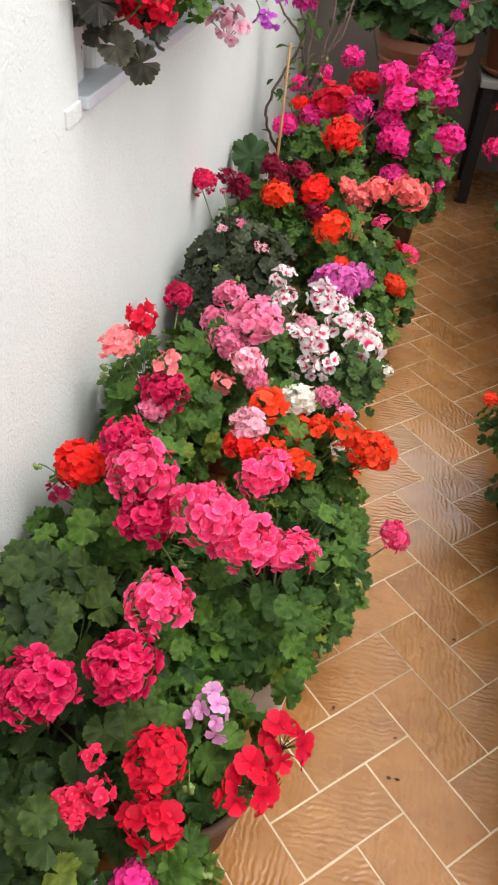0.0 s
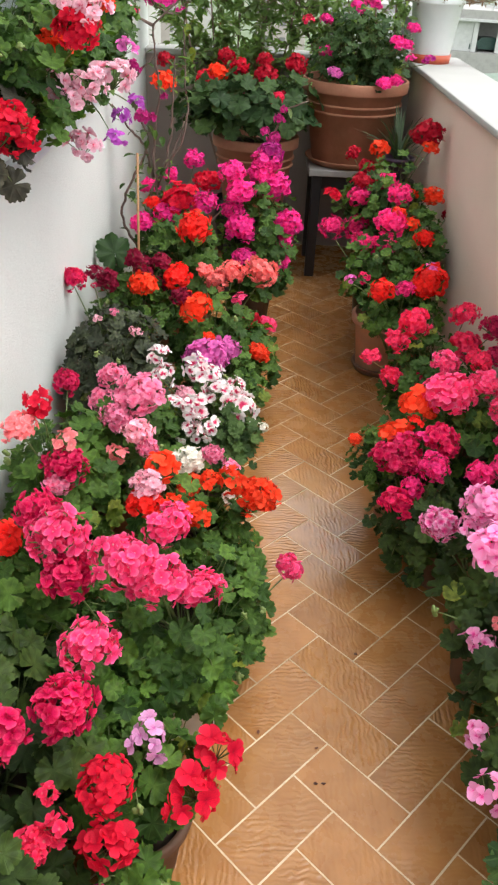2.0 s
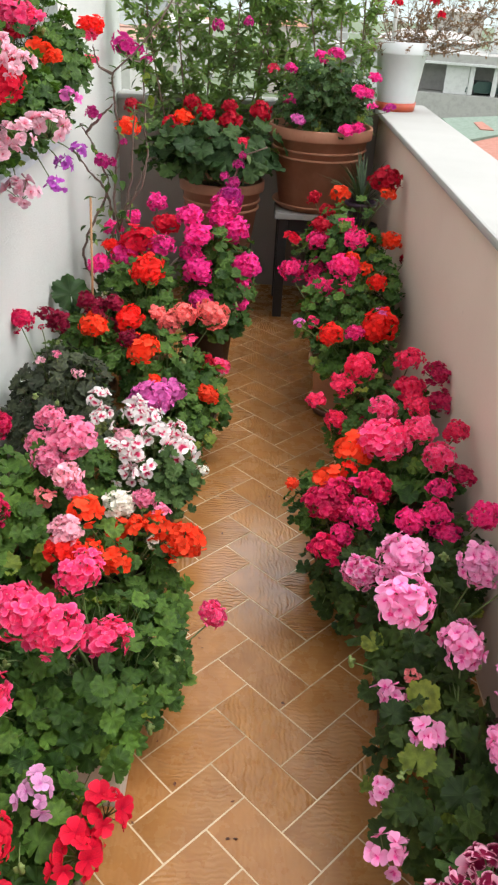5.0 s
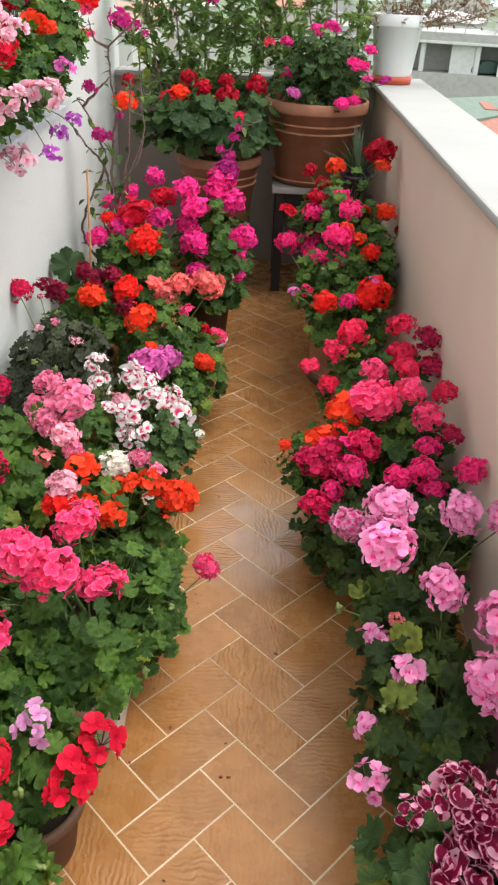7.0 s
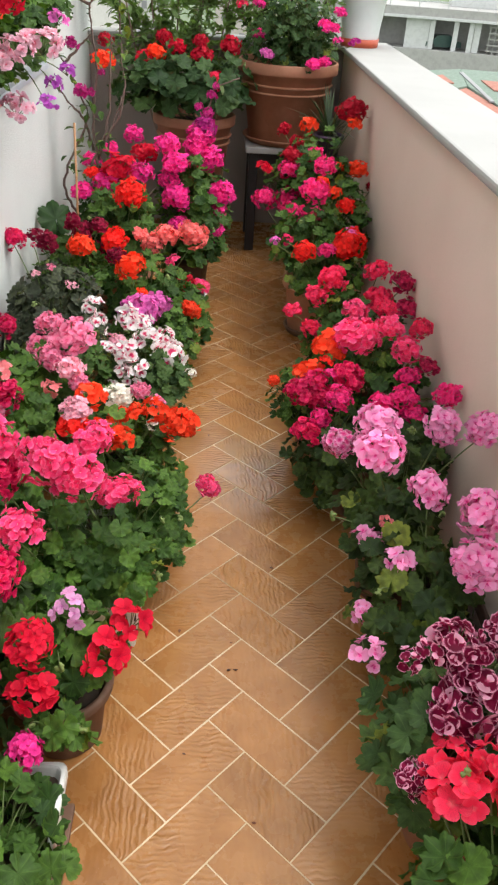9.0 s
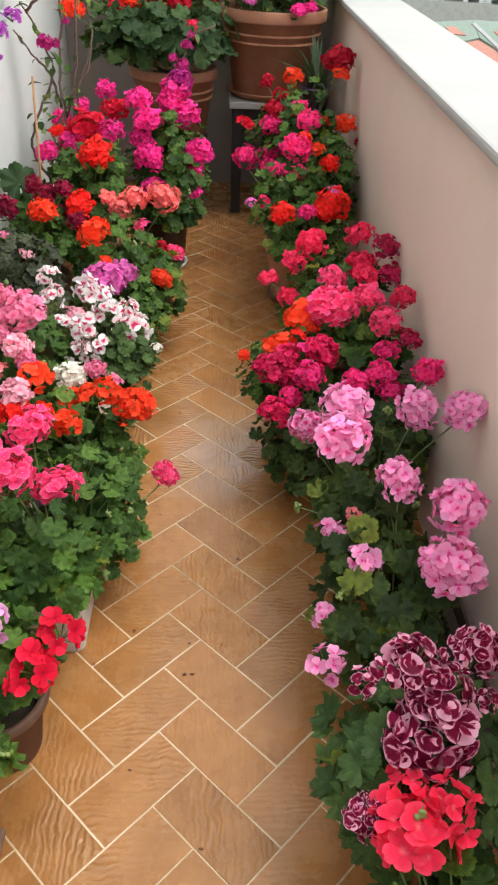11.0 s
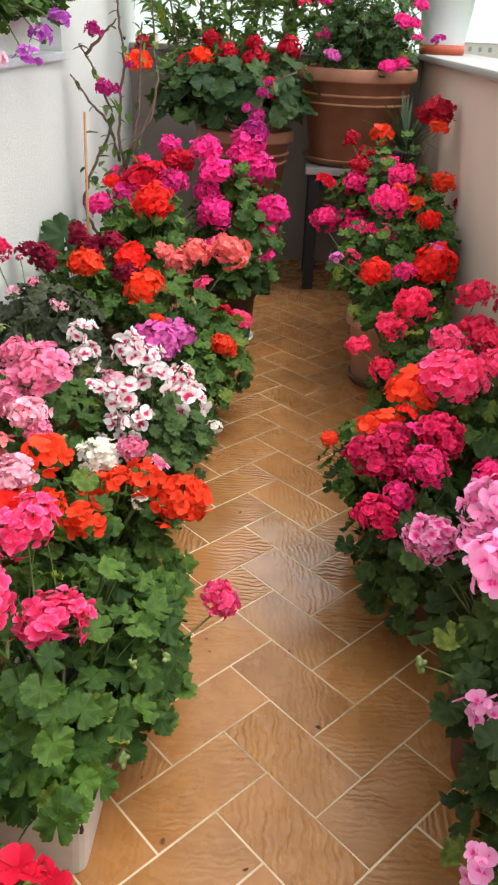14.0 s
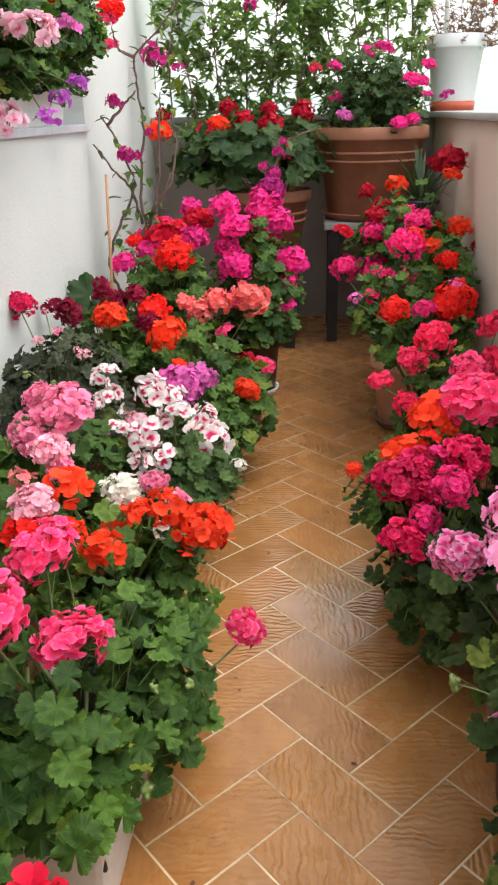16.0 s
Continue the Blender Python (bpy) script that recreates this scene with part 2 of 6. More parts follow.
COLOURS = {
    "crimson": ("deep crimson pink", one((0.66, 0.006, 0.10), (0.45, 0.004, 0.05))),
    "darkcrimson": ("dark wine red", one((0.26, 0.003, 0.035))),
    "hotpink": ("hot pink", (petal_material, ((0.0, (0.95, 0.62, 0.66)), (0.10, (0.80, 0.03, 0.15)), (0.30, (0.95, 0.045, 0.19)), (0.75, (0.97, 0.065, 0.235)), (1.0, (0.98, 0.17, 0.35))))),
    "rosered": ("rose red", one((0.88, 0.018, 0.095), (0.9, 0.2, 0.25))),
    "rosescarlet": ("bright rose scarlet", one((0.93, 0.028, 0.095), (0.9, 0.18, 0.22))),
    "red": ("clear red", one((0.68, 0.005, 0.036))),
    "darkred": ("dark red", one((0.46, 0.004, 0.025))),
    "scarlet": ("scarlet", one((0.95, 0.022, 0.016))),
    "orange": ("orange red", one((0.97, 0.066, 0.018), (0.85, 0.03, 0.01))),
    "coral": ("coral pink", one((0.96, 0.20, 0.19), (0.9, 0.45, 0.38))),
    "salmon": ("salmon pink", one((0.93, 0.24, 0.26), (0.92, 0.45, 0.42))),
    "pink": ("bubblegum pink", (petal_material, ((0.0, (0.90, 0.50, 0.55)), (0.14, (0.80, 0.05, 0.18)), (0.42, (0.92, 0.20, 0.38)), (1.0, (0.95, 0.33, 0.50))))),
    "palepink": ("pale pink", one((0.93, 0.46, 0.56), (0.88, 0.16, 0.3))),
    "white": ("creamy white", one((0.86, 0.83, 0.74), (0.84, 0.78, 0.6))),
    "whitered": ("white flower head with red blotches", (petal_material, ((0.0, (0.55, 0.02, 0.09)), (0.46, (0.80, 0.05, 0.17)), (0.62, (0.90, 0.72, 0.73)), (1.0, (0.93, 0.88, 0.87))))),
    "lilac": ("pale lilac", one((0.78, 0.36, 0.64), (0.6, 0.10, 0.40))),
    "orchid": ("orchid violet", one((0.74, 0.15, 0.49), (0.52, 0.05, 0.3))),
    "violet": ("violet", one((0.50, 0.09, 0.52), (0.35, 0.03, 0.35))),
    "magenta": ("magenta", one((0.90, 0.03, 0.31), (0.62, 0.012, 0.16))),
    "hotmag": ("magenta pink", one((0.90, 0.03, 0.25), (0.62, 0.012, 0.12))),
    "plum": ("plum", one((0.40, 0.01, 0.19))),
    "cerise": ("cerise", one((0.88, 0.03, 0.135), (0.88, 0.2, 0.28))),
    "darkcerise": ("dark cerise", one((0.62, 0.014, 0.11))),
    "candy": ("candy pink", (petal_material, ((0.0, (0.90, 0.22, 0.50)), (0.18, (0.72, 0.03, 0.24)), (0.36, (0.88, 0.12, 0.44)), (0.55, (0.93, 0.30, 0.59)), (1.0, (0.95, 0.41, 0.68))))),
    "candypink": ("light pink", (petal_material, ((0.0, (0.85, 0.08, 0.22)), (0.25, (0.91, 0.26, 0.38)), (0.42, (0.94, 0.50, 0.62)), (1.0, (0.97, 0.66, 0.76))))),
    "pinkduo": ("two-tone pink", (petal_material, ((0.0, (0.66, 0.02, 0.2)), (0.45, (0.80, 0.08, 0.32)), (1.0, (0.87, 0.4, 0.62))))),
    "regal": ("maroon and pink", (petal_material, ((0.0, (0.72, 0.2, 0.36)), (0.25, (0.24, 0.005, 0.045)), (0.88, (0.17, 0.003, 0.035)), (0.97, (0.72, 0.22, 0.38)), (1.0, (0.88, 0.46, 0.60))))),
    "bract": ("wine purple bracts", one((0.52, 0.012, 0.20), (0.6, 0.1, 0.28))),
}
PALE = {
    "regal": (0.30, ((0.0, (0.5, 0.02, 0.12)), (0.25, (0.84, 0.22, 0.42)), (0.5, (0.90, 0.40, 0.58)), (1.0, (0.93, 0.50, 0.66)))),
    "candy": (0.55, ((0.0, (0.90, 0.24, 0.52)), (0.2, (0.93, 0.31, 0.60)), (1.0, (0.95, 0.42, 0.69)))),
    "whitered": (0.40, ((0.0, (0.70, 0.08, 0.22)), (0.2, (0.88, 0.70, 0.72)), (0.4, (0.93, 0.89, 0.88)), (1.0, (0.94, 0.91, 0.90)))),
}
PETALS = {k: v[1][0]("petal_" + k, *v[1][1], pale=PALE.get(k)) for k, v in COLOURS.items()}

M = dict(
    wall_white=stucco("white_render", (0.70, 0.725, 0.695), (0.625, 0.65, 0.62), 125, 0.0085),
    wall_cream=stucco("cream_render", (0.80, 0.655, 0.56), (0.735, 0.585, 0.49), 120, 0.0025),
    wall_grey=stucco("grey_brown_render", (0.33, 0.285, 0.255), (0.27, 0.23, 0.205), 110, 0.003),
    coping=stucco("pale_marble", (0.42, 0.418, 0.40), (0.35, 0.345, 0.33), 60, 0.0006),
    sill=plain("grey_marble", (0.60, 0.64, 0.68), 0.35, scale=12),
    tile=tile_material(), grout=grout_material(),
    clay=terracotta("terracotta", (0.31, 0.130, 0.070)),
    clay_pale=terracotta("pale_terracotta", (0.60, 0.34, 0.23)),
    clay_brown=terracotta("brown_clay", (0.135, 0.07, 0.042)),
    clay_red=plain("red_plastic", (0.55, 0.10, 0.045), 0.4),
    plastic_white=plain("white_plastic", (0.74, 0.74, 0.71), 0.42, wear=0.82),
    plastic_black=plain("black_plastic", (0.016, 0.016, 0.018), 0.45, wear=1.8),
    plastic_brown=plain("dark_brown_plastic", (0.045, 0.022, 0.014), 0.45, wear=1.6),
    plastic_purple=plain("purple_plastic", (0.06, 0.03, 0.07), 0.4),
    stool_top=plain("worn_grey_top", (0.38, 0.37, 0.35), 0.6),
    soil=plain("potting_soil", (0.035, 0.022, 0.014), 0.95, scale=60, wear=2.2),
    stem=plain("green_stem", (0.12, 0.17, 0.05), 0.55),
    wood=plain("woody_stem", (0.23, 0.16, 0.115), 0.8, scale=80),
    thorny=plain("thorny_stem", (0.16, 0.105, 0.085), 0.8, scale=80, wear=1.7),
    cane=plain("bamboo_cane", (0.42, 0.22, 0.10), 0.6, scale=50),
    steel=plain("painted_steel", (0.30, 0.32, 0.33), 0.45, metal=0.2),
    leaf=leaf_material("geranium_leaf", (0.026, 0.066, 0.013), (0.100, 0.192, 0.028), 0.3, 0.15),
    # darker copy of geranium_leaf; shade on the parapet side is put into its colour
    leaf_deep=leaf_material("deep_shaded_leaf", (0.021, 0.043, 0.011), (0.064, 0.106, 0.020), 0.35, 0.12),
    leaf_young=leaf_material("young_geranium_leaf", (0.048, 0.115, 0.018), (0.140, 0.270, 0.038), 0.15, 0.15),
    # the shade under the end shrubs is put into this darker green
    leaf_far=leaf_material("broad_geranium_leaf", (0.022, 0.055, 0.016), (0.062, 0.115, 0.028), 0.2, 0.12),
    leaf_dark=leaf_material("dark_leaf", (0.024, 0.032, 0.018), (0.070, 0.085, 0.040), 0.6, 0.15, 0.55, 0.08),
    leaf_bronze=leaf_material("bronze_leaf", (0.030, 0.028, 0.020), (0.06, 0.055, 0.034), 0.5, 0.2, 0.5, 0.1),
    leaf_regal=leaf_material("regal_leaf", (0.032, 0.068, 0.020), (0.088, 0.155, 0.040), 0.0, 0.16),
    # paled: glare of the bright sky behind the shrubs is put into the green
    leaf_lance=leaf_material("lance_leaf", (0.16, 0.25, 0.10), (0.36, 0.48, 0.21), 0.0, 0.0, 0.45, 0.55),
    leaf_rust=leaf_material("rusty_leaf", (0.17, 0.095, 0.065), (0.32, 0.19, 0.13), 0.0, 0.0, 0.6, 0.3),
    leaf_blade=leaf_material("blade_leaf", (0.045, 0.075, 0.04), (0.10, 0.15, 0.075), 0.0, 0.0, 0.45, 0.1),
    bud=plain("green_bud", (0.16, 0.22, 0.06), 0.5, scale=120, wear=1.5),
    dish=plain("dish_grey", (0.30, 0.325, 0.315), 0.5, scale=4, wear=0.9),
    tub=plain("white_tub_plastic", (0.80, 0.82, 0.83), 0.45, wear=0.95),
    glass=None,
)
gl = Nodes("window_glass")
gl.set(Base_Color=(0.8, 0.85, 0.87), Roughness=0.03, Transmission_Weight=1.0, IOR=1.45)
M["glass"] = gl.m


# ---- building helpers ----
def part(name, bm, material, parent=None, label="", smooth=False, kind=""):
    me = bpy.data.meshes.new(name)
    bm.normal_update()
    bm.to_mesh(me)
    bm.free()
    for m in material if isinstance(material, (list, tuple)) else (material,):
        me.materials.append(m)
    if smooth:
        me.polygons.foreach_set("use_smooth", [True] * len(me.polygons))
    ob = new(name, me)
    ob.parent = parent
    return tagged(ob, label=label, kind=kind)


def thing(name, label, category, at=(0, 0, 0), group=""):
    ob = new(name)
    ob.empty_display_size = 0.05
    ob.location = at
    return tagged(ob, label, category, group)


def brick_of(bm, x0, x1, y0, y1, z0, z1, bevel=0.0):
    vs = bmesh.ops.create_cube(bm, size=1)["verts"]
    for v in vs:
        v.co = Vector(((x0 + x1) / 2 + v.co.x * (x1 - x0), (y0 + y1) / 2 + v.co.y * (y1 - y0), (z0 + z1) / 2 + v.co.z * (z1 - z0)))
    if bevel:
        es = list({e for v in vs for e in v.link_edges})
        bmesh.ops.bevel(bm, geom=es, offset=bevel, segments=2, affect="EDGES", profile=0.6)
    return bm


def block(x0, x1, y0, y1, z0, z1, bevel=0.0):
    return brick_of(bmesh.new(), x0, x1, y0, y1, z0, z1, bevel)


def lathe(profile, seg=40, at=(0, 0, 0), bm=None):
    """A turned solid: profile of (radius, height) from the axis round to the axis again."""
    bm = bm or bmesh.new()
    rings = []
    for r, z in profile:
        if r < 1e-5:
            rings.append([bm.verts.new((at[0], at[1], at[2] + z))])
        else:
            rings.append([bm.verts.new((at[0] + r * math.cos(2 * math.pi * i / seg), at[1] + r * math.sin(2 * math.pi * i / seg), at[2] + z)) for i in range(seg)])
    for a, b in zip(rings, rings[1:]):
        for i in range(seg):
            j = (i + 1) % seg
            if len(a) == 1:
                bm.faces.new((a[0], b[i], b[j]))
            elif len(b) == 1:
                bm.faces.new((a[i], a[j], b[0]))
            else:
                bm.faces.new((a[i], a[j], b[j], b[i]))
    bmesh.ops.recalc_face_normals(bm, faces=bm.faces[:])
    return bm


def tube(bm, points, r0, r1, sides=5):
    """A tapered stem along points."""
    pts = [Vector(p) for p in points]
    rings = []
    for i, p in enumerate(pts):
        d = (pts[min(i + 1, len(pts) - 1)] - pts[max(i - 1, 0)]).normalized()
        a = d.orthogonal().normalized()
        b = d.cross(a)
        r = r0 + (r1 - r0) * i / max(1, len(pts) - 1)
        rings.append([bm.verts.new(p + r * (a * math.cos(2 * math.pi * k / sides) + b * math.sin(2 * math.pi * k / sides))) for k in range(sides)])
    for a, b in zip(rings, rings[1:]):
        # start each ring where it lies nearest to the last one
        s = min(range(sides), key=lambda k: (b[k].co - a[0].co).length)
        for k in range(sides):
            bm.faces.new((a[k], a[(k + 1) % sides], b[(k + 1 + s) % sides], b[(k + s) % sides]))
    bm.faces.new(list(reversed(rings[0])))
    bm.faces.new(rings[-1])


def arc(p, q, r, n=6):
    p, q, r = Vector(p), Vector(q), Vector(r)
    return [p * (1 - t) ** 2 + q * 2 * t * (1 - t) + r * t * t for t in (i / n for i in range(n + 1))]


# ---- leaves ----
def leaf_mesh(name, material, kind, rng):
    """A leaf of radius 1 that lies in its xy plane, the stalk at the origin."""
    bm = bmesh.new()
    uvl = bm.loops.layers.uv.new("UVMap")
    n_out, teeth = 63, 0.065
    phase, tilt = rng.uniform(0, 6.28), rng.uniform(-0.25, 0.25)
    lobes = {"round": 7, "ivy": 5, "regal": 7}[kind]
    depth = {"round": 0.10, "ivy": 0.22, "regal": 0.13}[kind]
    gap = rng.uniform(0.10, 0.22)                # the notch at the stalk
    def rim(i):
        u = i / n_out
        a = -math.pi + gap + (2 * math.pi - 2 * gap) * u
        f = abs(math.sin(math.pi * lobes * u)) ** 0.7
        r = 1 - depth * (1 - f) * 1.5
        r *= 1 - (teeth if i % 3 == 0 else 0.0) + rng.uniform(-0.02, 0.02)      # rounded teeth
        r *= 0.86 + 0.14 * math.cos(a * 0.5)
        return a, r
    ruf = rng.uniform(0.10, 0.22)
    cup = rng.uniform(-0.10, 0.26)
    def place(a, r):
        fold = math.cos(2 * math.pi * lobes * (a + math.pi - gap) / (2 * math.pi - 2 * gap))
        w = ruf * r ** 3 * math.sin(a * 3 + phase) + 0.08 * r ** 4 * math.sin(a * 7 + phase * 2) + cup * r * r - 0.095 * r * fold
        x, y = r * math.sin(a), r * math.cos(a)
        return Vector((x, y, w + tilt * x * r))
    rims = [rim(i) for i in range(n_out + 1)]
    outer = [bm.verts.new(place(a, r)) for a, r in rims]
    half = [bm.verts.new(place(a, r * 0.74)) for a, r in rims[::3]]
    inner = [bm.verts.new(place(a, r * 0.40)) for a, r in rims[::3]]
    mid = bm.verts.new((0, 0, 0.0))
    for k in range(len(inner) - 1):
        i = 3 * k
        bm.faces.new((mid, inner[k + 1], inner[k]))
        bm.faces.new((inner[k], inner[k + 1], half[k + 1], half[k]))
        bm.faces.new((half[k], outer[i + 1], outer[i]))
        bm.faces.new((half[k], half[k + 1], outer[i + 2], outer[i + 1]))
        bm.faces.new((half[k + 1], outer[i + 3], outer[i + 2]))
    for face in bm.faces:
        for loop in face.loops:
            loop[uvl].uv = (loop.vert.co.x * 0.5 + 0.5, loop.vert.co.y * 0.5 + 0.5)
    for face in bm.faces:
        if face.normal.z < 0:
            face.normal_flip()
    me = bpy.data.meshes.new(name)
    bm.normal_update()
    bm.to_mesh(me)
    bm.free()
    me.polygons.foreach_set("use_smooth", [True] * len(me.polygons))
    me.materials.append(material)
    return me


def lance_into(bm, uvl, m, length, width, bend):
    """A narrow pointed leaf along +y, folded at the midrib, put at the pose m."""
    rows = []
    for i in range(6):
        t = i / 5
        w = width * math.sin(math.pi * min(1, t * 0.94 + 0.05)) ** 0.8 * (1 - 0.25 * t)
        y, z = length * t, -bend * length * t * t
        rows.append([bm.verts.new(m @ Vector((s * w, y, z + abs(s) * w * 0.35))) for s in (-0.5, 0, 0.5)])
    for i in range(5):
        for s in (0, 1):
            face = bm.faces.new((rows[i][s], rows[i][s + 1], rows[i + 1][s + 1], rows[i + 1][s]))
            for loop, (a, b) in zip(face.loops, ((s, i), (s + 1, i), (s + 1, i + 1), (s, i + 1))):
                loop[uvl].uv = (a / 2, b / 5)


def lance_mesh(name, material, length, width, bend):
    bm = bmesh.new()
    lance_into(bm, bm.loops.layers.uv.new("UVMap"), Matrix(), length, width, bend)
    me = bpy.data.meshes.new(name)
    bm.normal_update()
    bm.to_mesh(me)
    bm.free()
    me.polygons.foreach_set("use_smooth", [True] * len(me.polygons))
    me.materials.append(material)
    return me


LEAVES = {}
def leaves_of(kind, key, count=12):
    if (kind, key) not in LEAVES:
        rng = random.Random(kind + key)
        LEAVES[kind, key] = [leaf_mesh("leaf", M[key], kind, rng) for _ in range(count)]
    return LEAVES[kind, key]


# ---- flower heads ----
def petal_into(bm, uvl, m, length, width, curl, rng):
    rows = []
    shape = ((0.0, 0.16), (0.28, 0.55), (0.56, 0.94), (0.80, 1.0), (0.95, 0.68), (1.0, 0.30))
    lift = [rng.uniform(-0.13, 0.13) for _ in range(3)]
    for t, w in shape:
        z = curl * t * t * length
        half = width * 0.5 * w
        rows.append([bm.verts.new(m @ Vector((s * half, length * t, z + abs(s) * half * 0.22 + (lift[s + 1] + rng.uniform(-0.03, 0.03)) * t * t * length))) for s in (-1, 0, 1)])
    for i in range(len(shape) - 1):
        for s in (0, 1):
            face = bm.faces.new((rows[i][s], rows[i][s + 1], rows[i + 1][s + 1], rows[i + 1][s]))
            for loop, (a, b) in zip(face.loops, ((s, i), (s + 1, i), (s + 1, i + 1), (s, i + 1))):
                edge = 0.20 * (shape[b][0] > 0.2) if a != 1 else 0.0
                loop[uvl].uv = (min(1, shape[b][0] + edge), a / 2)


def head_mesh(colour, kind, rng):
    """An umbel of radius 1 round the origin: florets on short stalks, each of five petals or more."""
    bm = bmesh.new()
    uvl = bm.loops.layers.uv.new("UVMap")
    count, size, inner, low = {"ball": (48, 0.30, 0, -0.5), "dome": (32, 0.35, 0, -0.35), "double": (36, 0.31, 3, -0.6), "few": (8, 0.50, 0, 0.05), "single": (14, 0.48, 0, -0.15), "broad": (12, 0.54, 0, -0.1), "regal": (21, 0.39, 1, -0.4), "carnation": (11, 0.43, 5, -0.2)}[kind]
    centres = []
    for i in range(count):
        z = 1 - (1 - low) * (i + 0.5) / count
        a = i * 2.39996 + rng.uniform(-0.3, 0.3)
        s = math.sqrt(max(0, 1 - z * z))
        way = Vector((s * math.cos(a), s * math.sin(a), z + rng.uniform(-0.12, 0.12))).normalized()
        if kind in ("few", "broad", "regal") or rng.random() > 0.12:
            centres.append((way, way * rng.uniform(0.66, 1.0)))
    if kind in ("ball", "dome", "double"):                       # florets deeper in the head
        for i in range(16):
            a, out = i * 2.4, 0.3 + 0.06 * i
            way = Vector((out * math.cos(a), out * math.sin(a), 0.75 - 0.04 * i)).normalized()
            centres.append((way, way * rng.uniform(0.45, 0.68)))
    for way, c in centres:
        turn = (way + Vector((rng.uniform(-0.6, 0.6), rng.uniform(-0.6, 0.6), rng.uniform(-0.3, 0.3)))).to_track_quat("Z", "Y").to_matrix().to_4x4()
        spin = rng.uniform(0, 6.28)
        fsize = size * rng.uniform(0.82, 1.14)
        for ring in range(1 + (inner > 0)):
            petals = 5 if ring == 0 else inner + 1
            for k in range(petals):
                m = Matrix.Translation(c + way * 0.06 * ring) @ turn @ Matrix.Rotation(spin + ring * 0.6 + 2 * math.pi * k / petals + rng.uniform(-0.12, 0.12), 4, "Z") @ Matrix.Rotation(radians(rng.uniform(-6, 40) + 32 * ring), 4, "X")
                le = fsize * (1 if ring == 0 else 0.68) * rng.uniform(0.9, 1.1)
                petal_into(bm, uvl, m, le, le * rng.uniform(0.80, 1.02) * (1.25 if kind == "regal" else 1.0), rng.uniform(-0.42, 0.16) if inner or kind in ("ball", "dome") else rng.uniform(-0.22, 0.14), rng)
    cut = len(bm.faces)
    for way, c in centres:
        tube(bm, [Vector((0, 0, -0.55)), c * 0.55 + Vector((0, 0, -0.2)), c], 0.035, 0.028, 3)
    bm.faces.ensure_lookup_table()
    for face in bm.faces[cut:]:
        face.material_index = 1
    me = bpy.data.meshes.new("flower_head")
    bm.normal_update()
    bm.to_mesh(me)
    bm.free()
    me.polygons.foreach_set("use_smooth", [True] * len(me.polygons))
    me.materials.append(PETALS[colour])
    me.materials.append(M["stem"])
    return me


HEADS = {}
def head_of(colour, r, rng):
    kind = "few" if r < 0.031 else "dome" if r < 0.043 else "ball"
    if colour in ("whitered", "lilac"):
        kind = "few" if r < 0.035 or colour == "lilac" else "single"
    elif colour == "candy":
        kind = "few" if r < 0.04 else "dome"
    elif colour == "candypink":
        kind = "few" if r < 0.03 else "carnation"
    elif colour == "regal":
        kind = "few" if r < 0.03 else "regal"
    elif colour in ("orange", "red") and r < 0.045:
        kind = rng.choice(("broad", "dome"))
    elif colour == "bract":
        kind = "single"
    elif colour == "rosescarlet":
        kind = "broad" if r > 0.033 else "few"
    elif colour in ("crimson", "cerise", "darkcerise", "darkcrimson", "hotmag") and r >= 0.036:
        kind = "double"
    key = (colour, kind, rng.randrange(4))
    if key not in HEADS:
        HEADS[key] = head_mesh(colour, kind, random.Random(str(key)))
    return HEADS[key]


BUDS = []
def buds_of():
    """A few clusters of closed buds, each a bundle of small drops."""
    if not BUDS:
        rng = random.Random(91)
        for k in range(4):
            bm = bmesh.new()
            bmesh.ops.create_icosphere(bm, subdivisions=3, radius=1.0)
            tips = [Vector((rng.gauss(0, 0.8), rng.gauss(0, 0.8), rng.uniform(-0.2, 1.0))).normalized() for _ in range(9)]
            for v in bm.verts:                             # nine closed tips that swell out of one knot
                near = max(v.co.dot(t) for t in tips)
                v.co *= 0.0055 * (0.7 + 1.5 * max(0.0, near - 0.75) / 0.25)
            me = bpy.data.meshes.new("bud")
            bm.to_mesh(me)
            bm.free()
            me.polygons.foreach_set("use_smooth", [True] * len(me.polygons))
            me.materials.append(M["bud"])
            BUDS.append(me)
    return BUDS


# ---- pots ----
def pot_profile(r, h, rim=0.02, base=0.72, wall=0.012):
    b = r * base
    k = h - 0.13 * h - rim * 0.3
    m = b + (r - rim * 0.6 - b) * (k / h)
    return [(0, 0), (b - 0.006, 0), (b, 0.006), (m, k), (r, k + 0.004), (r + 0.002, k + 0.012), (r + 0.002, h - 0.005), (r - 0.003, h), (r - wall, h), (r - wall - 0.003, h - 0.006), (r - wall - 0.006, h * 0.84), (0, h * 0.84)]


